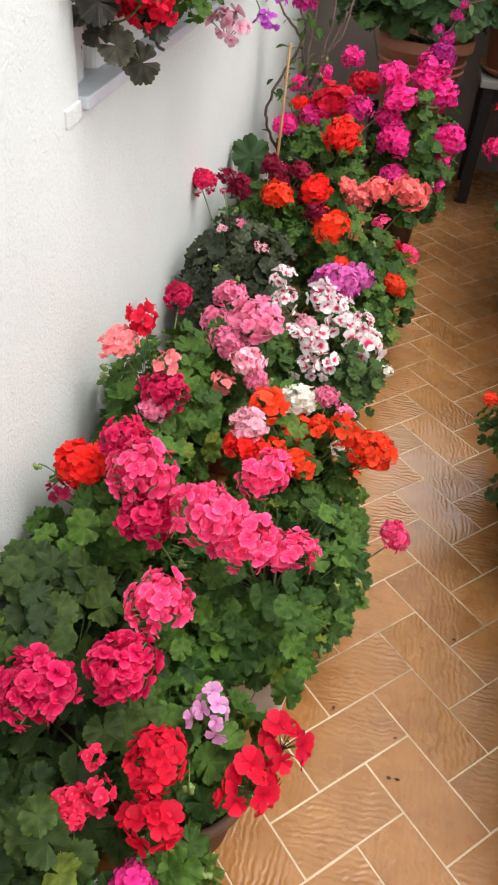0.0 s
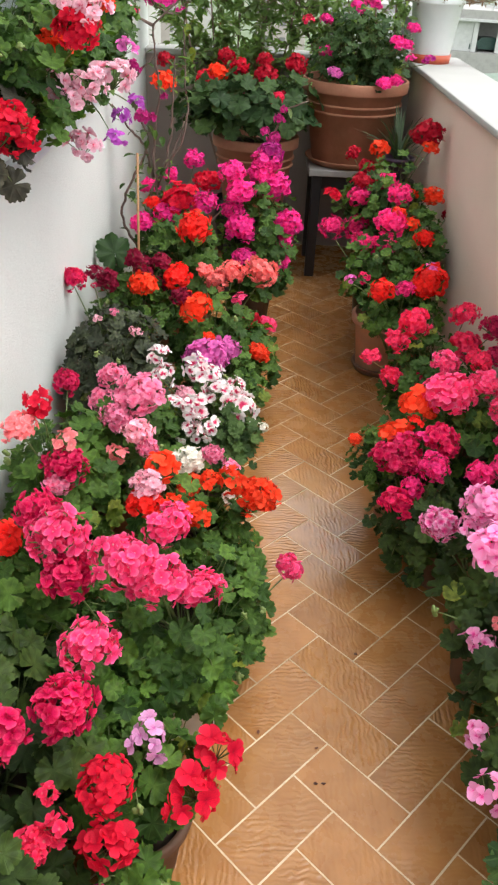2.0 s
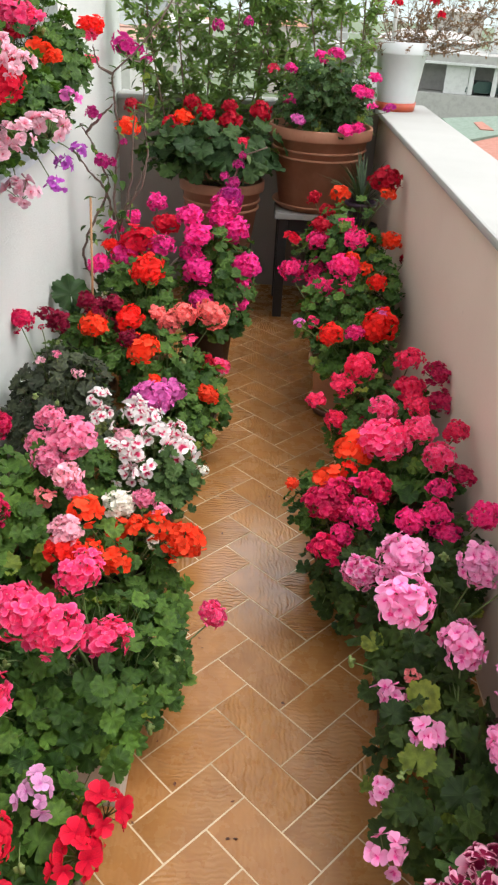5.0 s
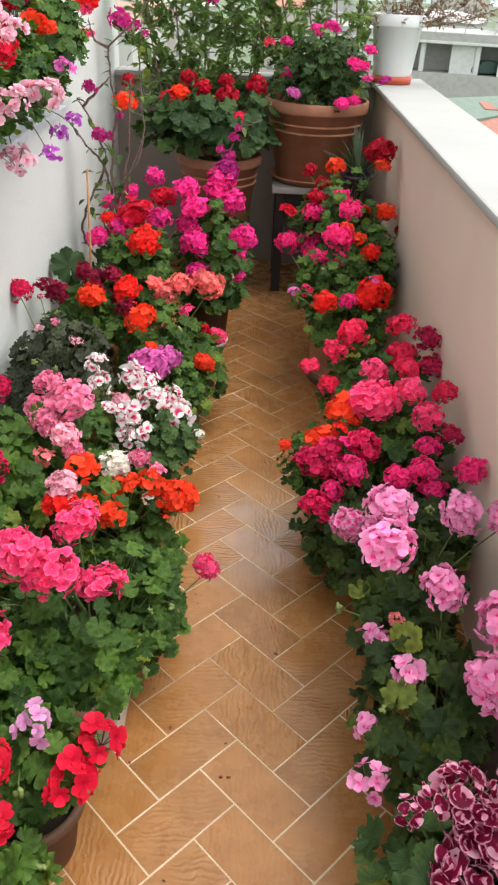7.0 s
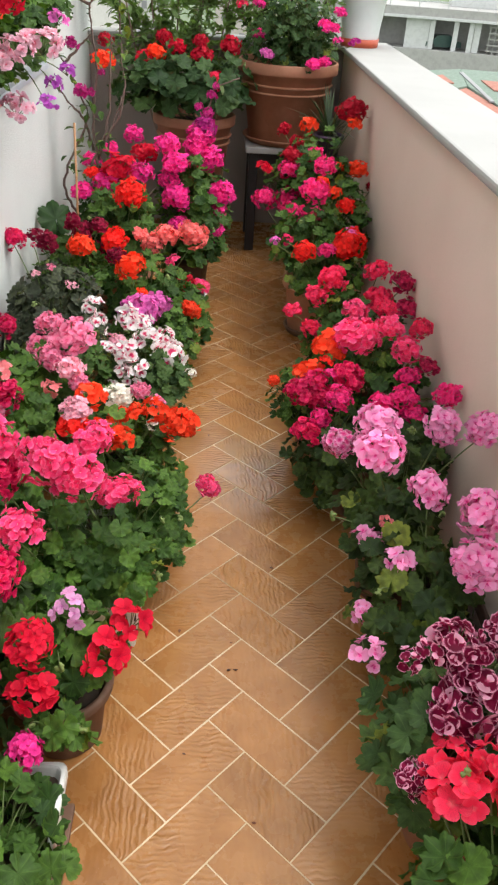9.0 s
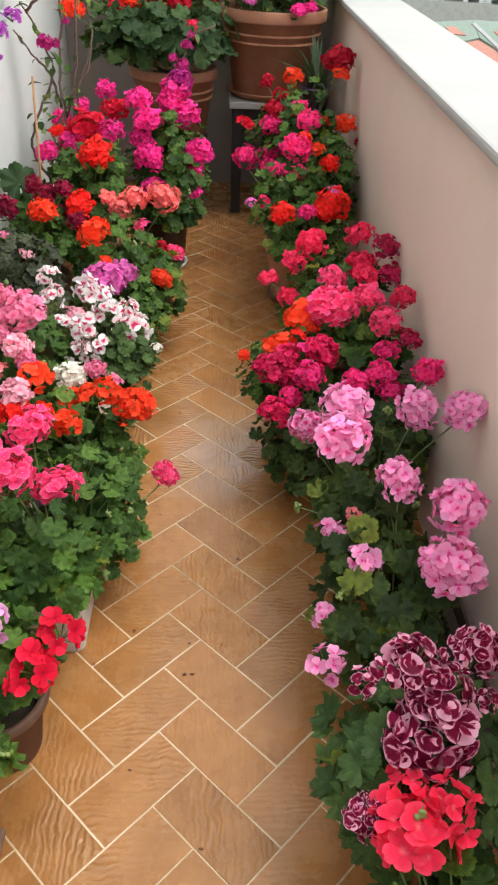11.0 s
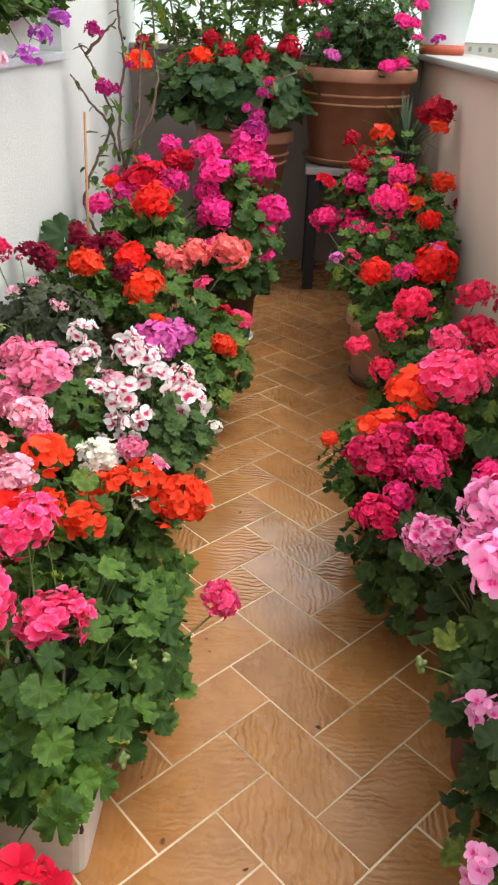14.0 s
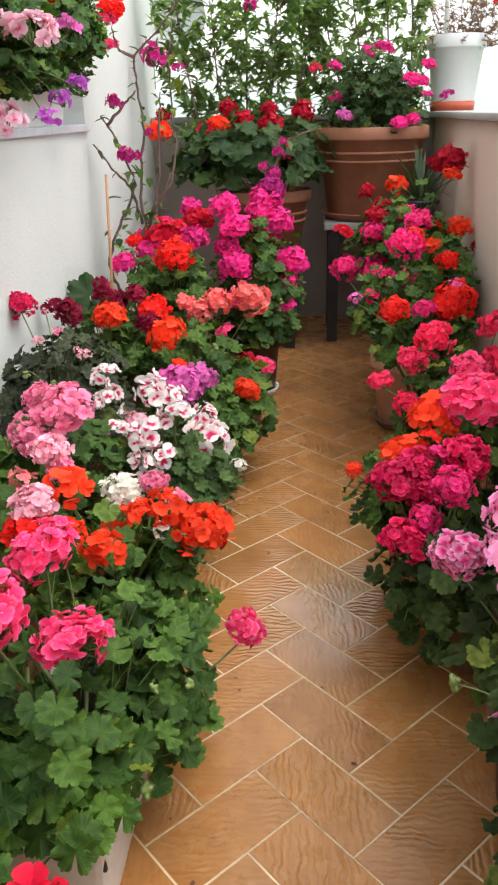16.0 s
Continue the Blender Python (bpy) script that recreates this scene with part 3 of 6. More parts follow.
def round_pot(parent, at, r, h, material, saucer=None, label="", rings=()):
    prof = pot_profile(r, h)
    body = part("pot", lathe(prof, 44, at), material, parent, label, True)
    for f in rings:                                        # raised bands round the pot
        rr = r * (0.72 + 0.25 * f) + 0.004
        part("band", lathe([(rr - 0.01, h * f - 0.007), (rr, h * f - 0.007), (rr + 0.0035, h * f), (rr, h * f + 0.007), (rr - 0.01, h * f + 0.007)], 44, at), material, body, smooth=True)
    part("soil", lathe([(0, h * 0.845), (r - 0.022, h * 0.845), (r * 0.5, h * 0.875), (0, h * 0.865)], 28, at), M["soil"], parent, "dark potting soil", True)
    if saucer:
        s = r * 0.86
        part("saucer", lathe([(0, -0.004), (s * 0.86, -0.004), (s, 0.026), (s, 0.032), (s - 0.01, 0.032), (s * 0.83, 0.004), (0, 0.004)], 44, (at[0], at[1], at[2])), saucer, parent, smooth=True)
    return body


def trough(parent, x0, x1, y0, y1, h, material, z=0.0, tray=None, label=""):
    """A long planter with tapered walls and a rolled rim."""
    ox, oy, oz = parent.location
    x0, x1, y0, y1, z = x0 - ox, x1 - ox, y0 - oy, y1 - oy, z - oz
    bm = bmesh.new()
    def loop(inset, height):
        cs = []
        c = 0.02
        for sx, sy in ((1, 1), (-1, 1), (-1, -1), (1, -1)):
            cx, cy = (x1 - inset - c if sx > 0 else x0 + inset + c), (y1 - inset - c if sy > 0 else y0 + inset + c)
            a0 = {(1, 1): 0, (-1, 1): 90, (-1, -1): 180, (1, -1): 270}[sx, sy]
            for k in range(4):
                a = radians(a0 + k * 30)
                cs.append(bm.verts.new((cx + c * math.cos(a), cy + c * math.sin(a), z + height)))
        return cs
    loops = [loop(i, k) for i, k in ((0.024, 0.0), (0.022, 0.004), (0.009, h * 0.86), (0.0, h * 0.865), (0.0, h - 0.004), (0.003, h), (0.010, h), (0.013, h - 0.005), (0.018, h * 0.82))]
    for a, b in zip(loops, loops[1:]):
        for i in range(16):
            bm.faces.new((a[i], a[(i + 1) % 16], b[(i + 1) % 16], b[i]))
    bm.faces.new(list(reversed(loops[0])))
    body = part("planter", bm, material, parent, label)
    part("soil", block(x0 + 0.016, x1 - 0.016, y0 + 0.016, y1 - 0.016, z + h * 0.6, z + h * 0.84, 0.004), M["soil"], parent, "dark potting soil")
    if tray:
        t = bmesh.new()
        brick_of(t, x0 - 0.002, x1 + 0.002, y0 - 0.002, y1 + 0.002, z + 0.001, z + 0.016, 0.005)
        part("drip_tray", t, tray, parent)
    return body


# ---- plants ----
class Bundle:
    """Many small leaves joined into one mesh."""
    def __init__(self):
        self.verts, self.faces, self.uvs = [], [], []

    def add(self, me, m):
        first = len(self.verts)
        self.verts += [m @ v.co for v in me.vertices]
        self.faces += [[first + i for i in p.vertices] for p in me.polygons]
        self.uvs += [tuple(u.uv) for u in me.uv_layers[0].data]

    def link(self, name, material, parent):
        if not self.faces:
            return
        me = bpy.data.meshes.new(name)
        me.from_pydata(self.verts, [], self.faces)
        flat = [c for uv in self.uvs for c in uv]
        me.uv_layers.new(name="UVMap").data.foreach_set("uv", flat)
        me.polygons.foreach_set("use_smooth", [True] * len(me.polygons))
        me.materials.append(material)
        ob = tagged(new(name, me), kind="stuff")
        ob.parent = parent


LIMIT = dict(x0=-0.605, x1=0.905)
def plant(name, label, foot, soil, canopies, flowers, leaf=("round", "leaf"), size=(0.024, 0.040), cover=1.25, seed=0, lo=0.02, group="", pots=()):
    """A geranium: stems from its foot, leaves over rounded canopies (x, y, z, rx, ry, rz), flower heads (x, y, z, radius, colour)."""
    rng = random.Random(seed)
    root = thing(name, label, "plant", (foot[0], foot[1], pots[0][2] if pots else 0.0), group)
    shift = Matrix.Translation(-Vector(root.location))
    meshes = leaves_of(*leaf)
    stems = bmesh.new()
    split = []
    for x, y, z, r, c in flowers:
        if c == "darkcrimson" and r > 0.045:             # loose clusters of small dense heads
            split += [(x + rng.gauss(0, r * 0.55), y + rng.gauss(0, r * 0.5), z + rng.gauss(0, r * 0.45), r * rng.uniform(0.42, 0.6), c) for _ in range(4)]
        else:
            split.append((x, y, z, r, c))
    flowers = split
    heads = [(Vector(f[:3]), f[3]) for f in flowers]
    spots = []
    mean = (size[0] + size[1]) / 2
    inside = Bundle()
    for cx, cy, cz, rx, ry, rz in canopies:
        area = 2 * math.pi * ((rx * ry) ** 1.6 / 3 + (rx * rz) ** 1.6 / 3 + (ry * rz) ** 1.6 / 3) ** (1 / 1.6) * 1.5
        want = int(min(290 / len(canopies), cover * area / (math.pi * mean * mean) * 0.9))
        tries = 0
        done = 0
        while done < want and tries < want * 12:
            tries += 1
            z = rng.uniform(-0.55, 1.0)
            a = rng.uniform(0, 2 * math.pi)
            s = math.sqrt(1 - z * z)
            out = Vector((s * math.cos(a), s * math.sin(a), z))
            depth = rng.choice((1.0, 1.0, 0.82)) * rng.uniform(0.86, 1.08)
            p = Vector((cx + out.x * rx * depth, cy + out.y * ry * depth, cz + out.z * rz * depth))
            le = rng.uniform(*size)
            if not (LIMIT["x0"] < p.x < LIMIT["x1"]) or p.z < lo + le * 0.5:
                continue
            if any((p - h).length < r * 0.75 + le * 0.7 or ((p - h).xy.length < r + le * 0.5 and p.z > h.z) for h, r in heads):
                continue
            near = sum((p - q).length < (le + l2) * 0.52 for q, l2 in spots)
            if near > 1:
                continue
            spots.append((p, le))
            up = (Vector((out.x * 0.75, out.y * 0.75 - 0.12, 0.75 + 0.3 * out.z)) + Vector((rng.gauss(0, 0.28), rng.gauss(0, 0.28), rng.gauss(0, 0.15)))).normalized()
            q = up.to_track_quat("Z", "Y").to_matrix().to_4x4() @ Matrix.Rotation(rng.uniform(0, 6.283), 4, "Z")
            ob = new("leaf", rng.choice(meshes))
            ob.parent = root
            ob.matrix_basis = shift @ Matrix.Translation(p) @ q @ Matrix.Diagonal((le, le * rng.uniform(0.88, 1.0), le, 1))
            done += 1
            root_y = cy if abs(cy - foot[1]) > 0.2 else foot[1]
            base = Vector((foot[0] + rng.uniform(-1, 1) * rx * 0.35, root_y + rng.uniform(-1, 1) * ry * 0.35, soil))
            start = base.lerp(p, 0.62)
            start.z = max(soil + 0.01, min(start.z, p.z - 0.02))
            tube(stems, arc(start, (start + p) * 0.5 + Vector((0, 0, 0.02)), p - up * 0.002, 3), 0.0016, 0.0011, 4)
            if done % 9 == 0:
                tube(stems, arc(base, (base + start) * 0.5 + Vector((0, 0, 0.03)), start, 4), 0.006, 0.0035, 6)
        for k in range(int(want * 0.55)):                    # leaves deeper in the bush, in its own shade
            z, a = rng.uniform(-0.5, 0.9), rng.uniform(0, 2 * math.pi)
            s = math.sqrt(1 - z * z)
            d = rng.uniform(0.45, 0.80)
            p = Vector((cx + s * math.cos(a) * rx * d, cy + s * math.sin(a) * ry * d, cz + z * rz * d))
            le = rng.uniform(*size)
            if not (LIMIT["x0"] < p.x < LIMIT["x1"]) or p.z < max(lo + le * 0.5, soil):
                continue
            up = Vector((s * math.cos(a) * 0.6 + rng.gauss(0, 0.3), s * math.sin(a) * 0.6 + rng.gauss(0, 0.3), 0.8)).normalized()
            inside.add(rng.choice(meshes), shift @ Matrix.Translation(p) @ up.to_track_quat("Z", "Y").to_matrix().to_4x4() @ Matrix.Rotation(rng.uniform(0, 6.283), 4, "Z") @ Matrix.Scale(le, 4))
    for h, r in heads:
        c = min(canopies, key=lambda k: (Vector(k[:3]) - h).length)
        base = Vector((foot[0] + rng.uniform(-0.04, 0.04), (c[1] if abs(c[1] - foot[1]) > 0.2 else foot[1]) + rng.uniform(-0.05, 0.05), soil + 0.02))
        start = base.lerp(Vector((c[0], c[1], c[2] - c[5] * 0.2)), 0.7)
        tube(stems, arc(start, (start.x * 0.35 + h.x * 0.65, start.y * 0.35 + h.y * 0.65, max(start.z, h.z - r * 2.2)), h - Vector((0, 0, r * 0.5)), 7), 0.0026, 0.0019, 5)
    for k in range(2 + (len(canopies) > 1) if heads else 0):       # young buds that nod on short stalks
        c = rng.choice(canopies)
        a = rng.uniform(3.4, 6.0)
        p = Vector((c[0] + c[3] * 0.9 * math.cos(a), c[1] + c[4] * 0.9 * math.sin(a), c[2] + c[5] * rng.uniform(0.5, 0.95)))
        if not LIMIT["x0"] < p.x < LIMIT["x1"] or any((p - h).length < r + 0.02 for h, r in heads):
            continue
        tube(stems, arc(Vector((c[0], c[1], c[2])), p + Vector((0, 0, 0.04)), p, 6), 0.0017, 0.0013, 4)
        ob = tagged(new("bud", rng.choice(buds_of())), label="knot of small green buds")
        ob.parent = root
        ob.matrix_basis = shift @ Matrix.Translation(p) @ Matrix.Rotation(rng.uniform(0, 6.28), 4, "Z") @ Matrix.Rotation(rng.uniform(0.5, 2.0), 4, "X") @ Matrix.Scale(rng.uniform(0.8, 1.2), 4)
    inside.link("foliage", M[leaf[1]], root)
    stem = part("stem", stems, M["stem"], root, smooth=True)
    stem.matrix_basis = shift
    for (h, r), f in zip(heads, flowers):
        ob = tagged(new("flower_head", head_of(f[4], r, rng)), label=COLOURS[f[4]][0] + ("" if "head" in COLOURS[f[4]][0] else " flower head"))
        ob.parent = root
        lean = Vector((rng.gauss(0, 0.25), rng.gauss(-0.25, 0.2), 1)).normalized().to_track_quat("Z", "Y").to_matrix().to_4x4()
        ob.matrix_basis = shift @ Matrix.Translation(h) @ lean @ Matrix.Rotation(rng.uniform(0, 6.28), 4, "Z") @ Matrix.Diagonal((r * rng.uniform(1.0, 1.15), r * rng.uniform(0.98, 1.12), r * rng.uniform(0.76, 0.97), 1))
    for p in pots:
        px, py, pz, r, hgt, material, saucer = p[:7]
        round_pot(root, (px - root.location.x, py - root.location.y, pz - root.location.z), r, hgt, material, saucer, rings=p[7] if len(p) > 7 else ())
    return root


# ---- large structure ----
X0, X1, YF, YB, TOP = -0.63, 0.93, 3.68, -3.3, 1.09
S = "structure"
floor = part("floor", block(X0, X1, YB, YF, -0.16, -0.0007), M["grout"], None, kind=S)
tagged(floor, "terrace floor of ochre brown herringbone tiles with pale joints", "floor")


def wall_with_opening(name, x_in, x_out, y0, y1, z0, z1, a0, a1, b0, b1, material):
    """A wall along y with one opening (a: along y, b: heights) that goes right through it."""
    bm = bmesh.new()
    ys, zs = (y0, a0, a1, y1), (z0, b0, b1, z1)
    for x in (x_in, x_out):
        g = [[bm.verts.new((x, y, z)) for z in zs] for y in ys]
        for i in range(3):
            for k in range(3):
                if (i, k) != (1, 1):
                    bm.faces.new((g[i][k], g[i + 1][k], g[i + 1][k + 1], g[i][k + 1]))
    def strip(p, q):
        bm.faces.new([bm.verts.new(v) for v in ((x_in, *p), (x_in, *q), (x_out, *q), (x_out, *p))])
    for p, q in (((y0, z0), (y1, z0)), ((y1, z0), (y1, z1)), ((y1, z1), (y0, z1)), ((y0, z1), (y0, z0)), ((a0, b0), (a1, b0)), ((a1, b0), (a1, b1)), ((a1, b1), (a0, b1)), ((a0, b1), (a0, b0))):
        strip(p, q)
    bmesh.ops.remove_doubles(bm, verts=bm.verts[:], dist=1e-5)
    bmesh.ops.recalc_face_normals(bm, faces=bm.faces[:])
    return tagged(part(name, bm, material, None, kind=S), "rough white rendered house wall with a window opening", "wall")


wall_with_opening("wall_west", X0, X0 - 0.28, YB, YF + 0.17, -14.0, 3.1, 0.43, 2.33, 1.085, 2.25, M["wall_white"])
tagged(part("wall_east", block(X1, X1 + 0.24, YB, YF + 0.17, -14.0, TOP, 0.004), M["wall_cream"], None, kind=S), "cream rendered parapet wall beside the terrace", "wall")
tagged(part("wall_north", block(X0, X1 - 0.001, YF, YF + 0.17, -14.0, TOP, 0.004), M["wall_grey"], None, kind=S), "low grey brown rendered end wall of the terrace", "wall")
tagged(part("wall_south", block(X0, X1 + 0.24, YB - 0.2, YB, -14.0, 3.1), M["wall_white"], None, kind=S), "white rendered wall at the end of the terrace", "wall")
tagged(part("trim_coping_east", block(X1 - 0.035, X1 + 0.295, YB, YF + 0.20, TOP + 0.002, TOP + 0.032, 0.010), M["coping"], None, kind=S), "pale marble coping on the parapet", "coping")
tagged(part("trim_coping_north", block(X0, X1 - 0.037, YF - 0.03, YF + 0.20, TOP + 0.002, TOP + 0.032, 0.010), M["coping"], None, kind=S), "pale marble coping on the end wall", "coping")
tagged(part("trim_sill", block(X0 - 0.24, X0 + 0.018, 0.435, 2.325, 1.0855, 1.112, 0.004), M["sill"], None, kind=S), "grey marble window sill", "sill")
nib = block(X0 - 0.02, X0 + 0.005, 0.355, 0.434, 1.070, 1.106, 0.004)
tagged(part("trim_sill_end", nib, M["wall_white"], None, kind=S), "small plastered stub at the end of the sill", "trim")

window = tagged(new("window_1"), "closed white window in a deep reveal", "window", kind=S)
for yy in (0.436, 1.355, 2.264):
    part("window_frame", block(X0 - 0.235, X0 - 0.185, yy, yy + 0.06, 1.114, 2.248, 0.004), M["plastic_white"], window)
for zz in (1.114, 2.188):
    for ya, yb in ((0.497, 1.354), (1.416, 2.263)):
        part("window_rail", block(X0 - 0.232, X0 - 0.188, ya, yb, zz, zz + 0.06, 0.004), M["plastic_white"], window)
for ya, yb in ((0.497, 1.354), (1.416, 2.263)):
    part("pane", block(X0 - 0.214, X0 - 0.208, ya, yb, 1.175, 2.187), M["glass"], window)
tagged(part("wall_room", block(X0 - 1.6, X0 - 1.5, YB, YF, 0.0, 3.1), M["wall_white"], None, kind=S), "plain wall of the room behind the window", "wall")

# ---- plants along the walls, and the window box ----
plant("potted_geranium", "leafy crimson pink geranium in a clay pot by the wall", (-0.45, -0.42), 0.2, [(-0.42, -0.38, 0.29, 0.2, 0.36, 0.19), (-0.50, -0.26, 0.36, 0.11, 0.22, 0.14), (-0.43, -0.55, 0.24, 0.15, 0.13, 0.10)], [
    (-0.38, -0.48, 0.53, 0.056, "crimson"), (-0.27, -0.41, 0.52, 0.053, "crimson"), (-0.29, -0.51, 0.41, 0.020, "rosered"), (-0.31, -0.56, 0.35, 0.033, "rosered"),
    (-0.27, -0.54, 0.37, 0.027, "rosered"),
], leaf=("round", "leaf_deep"), seed=1, cover=1.7, size=(0.03, 0.045), pots=[(-0.46, -0.42, 0.0, 0.15, 0.24, M["clay"], M["clay_brown"])], group="pots of geraniums")
plant("potted_geranium", "red and lilac geraniums in a brown clay bowl on the tiles", (-0.165, -0.39), 0.17, [(-0.17, -0.37, 0.28, 0.135, 0.13, 0.09), (-0.135, -0.56, 0.235, 0.06, 0.05, 0.045)], [
    (-0.19, -0.49, 0.42, 0.046, "red"), (-0.18, -0.55, 0.34, 0.038, "red"), (-0.04, -0.46, 0.35, 0.041, "red"), (-0.00, -0.39, 0.37, 0.040, "red"),
    (-0.13, -0.38, 0.40, 0.037, "lilac"),
], seed=2, cover=1.7, size=(0.026, 0.040), lo=0.17, pots=[(-0.165, -0.385, 0.0, 0.118, 0.19, M["clay_brown"], None)], group="pots of geraniums")
plant("planter_geranium", "geraniums with one magenta head in a long white planter", (-0.21, -0.85), 0.16, [(-0.22, -0.86, 0.19, 0.13, 0.26, 0.11)], [
    (-0.19, -0.61, 0.24, 0.039, "magenta"),
], seed=3, size=(0.026, 0.04), group="pots of geraniums")
trough(bpy.data.objects["planter_geranium"], -0.30, -0.115, -1.20, -0.585, 0.17, M["plastic_white"], tray=M["clay_brown"], label="chalky white plastic planter")
plant("potted_geranium", "leafy green geranium without flowers beside the wall", (-0.48, -0.98), 0.2, [(-0.47, -0.98, 0.26, 0.14, 0.24, 0.17)], [], leaf=("round", "leaf_deep"), seed=33, size=(0.028, 0.044), pots=[(-0.48, -0.98, 0.0, 0.13, 0.22, M["clay"], None)], group="pots of geraniums")
plant("planter_geranium", "hot pink geraniums spilling over a long white planter", (-0.1, 0.02), 0.16, [(-0.11, -0.02, 0.3, 0.18, 0.25, 0.21), (-0.26, -0.14, 0.27, 0.13, 0.22, 0.16), (0.02, 0.12, 0.23, 0.09, 0.15, 0.16)], [
    (-0.25, -0.28, 0.53, 0.054, "hotpink"), (-0.32, -0.11, 0.55, 0.057, "crimson"), (-0.20, -0.15, 0.63, 0.061, "hotpink"), (-0.13, -0.15, 0.58, 0.055, "hotpink"),
    (-0.06, -0.04, 0.46, 0.053, "hotpink"), (0.16, 0.24, 0.28, 0.034, "hotpink"), (-0.14, 0.10, 0.52, 0.055, "hotpink"),
], seed=4, size=(0.021, 0.034), cover=1.5, group="pots of geraniums")
plant("young_geranium", "young light green geranium at the near end of the white planter", (-0.11, -0.10), 0.158, [(-0.065, -0.10, 0.265, 0.10, 0.095, 0.085), (-0.23, -0.17, 0.28, 0.11, 0.12, 0.11)], [], leaf=("round", "leaf_young"), seed=44, size=(0.020, 0.034), cover=2.0, lo=0.13)
trough(bpy.data.objects["planter_geranium.001"], -0.21, -0.002, -0.155, 0.26, 0.19, M["plastic_white"], label="white plastic planter with worn rim")
plant("potted_geranium", "pink and scarlet geranium leaning on the white wall", (-0.46, 0.03), 0.2, [(-0.45, 0.05, 0.34, 0.16, 0.21, 0.21)], [
    (-0.35, -0.06, 0.61, 0.063, "hotpink"), (-0.51, 0.02, 0.52, 0.054, "scarlet"), (-0.41, 0.02, 0.61, 0.047, "crimson"), (-0.53, -0.03, 0.48, 0.029, "darkcrimson"),
], seed=5, size=(0.028, 0.044), pots=[(-0.47, 0.03, 0.0, 0.13, 0.22, M["clay"], None)], group="pots of geraniums")
plant("potted_geranium", "salmon and crimson geraniums against the white wall", (-0.46, 0.42), 0.2, [(-0.46, 0.44, 0.36, 0.15, 0.23, 0.21)], [
    (-0.52, 0.30, 0.64, 0.041, "salmon"), (-0.48, 0.35, 0.68, 0.036, "red"), (-0.42, 0.34, 0.58, 0.030, "salmon"), (-0.42, 0.30, 0.53, 0.052, "crimson"),
    (-0.49, 0.67, 0.57, 0.036, "crimson"), (-0.44, 0.27, 0.50, 0.032, "pink"),
], seed=6, size=(0.024, 0.038), pots=[(-0.47, 0.42, 0.0, 0.13, 0.24, M["clay"], None)], group="pots of geraniums")
plant("potted_geranium", "orange red and white geraniums crowding the walkway", (-0.1, 0.42), 0.18, [(-0.09, 0.38, 0.27, 0.17, 0.18, 0.18)], [
    (-0.19, 0.36, 0.50, 0.041, "orange"), (-0.13, 0.54, 0.40, 0.044, "white"), (-0.06, 0.56, 0.41, 0.031, "pink"), (0.00, 0.39, 0.44, 0.035, "orange"),
    (0.07, 0.37, 0.41, 0.054, "orange"), (-0.12, 0.45, 0.37, 0.036, "orange"), (-0.21, 0.25, 0.52, 0.038, "palepink"), (-0.21, 0.22, 0.48, 0.041, "scarlet"),
    (-0.09, 0.25, 0.43, 0.033, "orange"), (-0.06, 0.42, 0.41, 0.031, "orange"), (-0.14, 0.24, 0.47, 0.025, "orange"), (-0.01, 0.54, 0.38, 0.025, "pink"),
    (-0.01, 0.36, 0.41, 0.020, "white"),
], seed=7, size=(0.024, 0.038), pots=[(-0.11, 0.42, 0.0, 0.12, 0.2, M["plastic_brown"], None)], group="pots of geraniums")
plant("potted_geranium", "bubblegum pink geranium with full heads", (-0.34, 0.7), 0.2, [(-0.33, 0.68, 0.32, 0.17, 0.2, 0.18)], [
    (-0.39, 0.83, 0.51, 0.044, "pink"), (-0.28, 0.66, 0.54, 0.066, "pink"), (-0.42, 0.78, 0.45, 0.038, "pink"), (-0.34, 0.61, 0.49, 0.046, "pink"),
    (-0.27, 0.52, 0.50, 0.041, "palepink"), (-0.32, 0.48, 0.45, 0.030, "salmon"), (-0.24, 0.50, 0.47, 0.032, "pink"),
], seed=8, size=(0.024, 0.037), pots=[(-0.35, 0.72, 0.0, 0.13, 0.22, M["clay"], None)], group="pots of geraniums")
plant("potted_geranium", "white geranium with red blotched petals and small dark leaves", (-0.09, 0.92), 0.18, [(-0.08, 0.9, 0.26, 0.17, 0.17, 0.17)], [
    (-0.26, 0.95, 0.52, 0.035, "whitered"), (-0.24, 0.91, 0.47, 0.035, "whitered"), (-0.13, 0.94, 0.48, 0.046, "whitered"), (-0.08, 0.93, 0.47, 0.034, "whitered"),
    (-0.07, 0.87, 0.44, 0.042, "whitered"), (-0.13, 0.80, 0.42, 0.043, "whitered"), (-0.14, 0.75, 0.36, 0.039, "whitered"), (-0.09, 0.77, 0.37, 0.039, "whitered"),
    (0.00, 0.93, 0.35, 0.064, "whitered"), (-0.01, 0.97, 0.40, 0.039, "whitered"), (-0.20, 0.80, 0.43, 0.033, "whitered"), (-0.17, 0.88, 0.42, 0.033, "palepink"),
    (0.09, 0.90, 0.30, 0.020, "white"),
], leaf=("regal", "leaf_regal"), size=(0.016, 0.027), cover=1.35, seed=9, pots=[(-0.1, 0.93, 0.0, 0.115, 0.2, M["plastic_black"], None)], group="pots of geraniums")
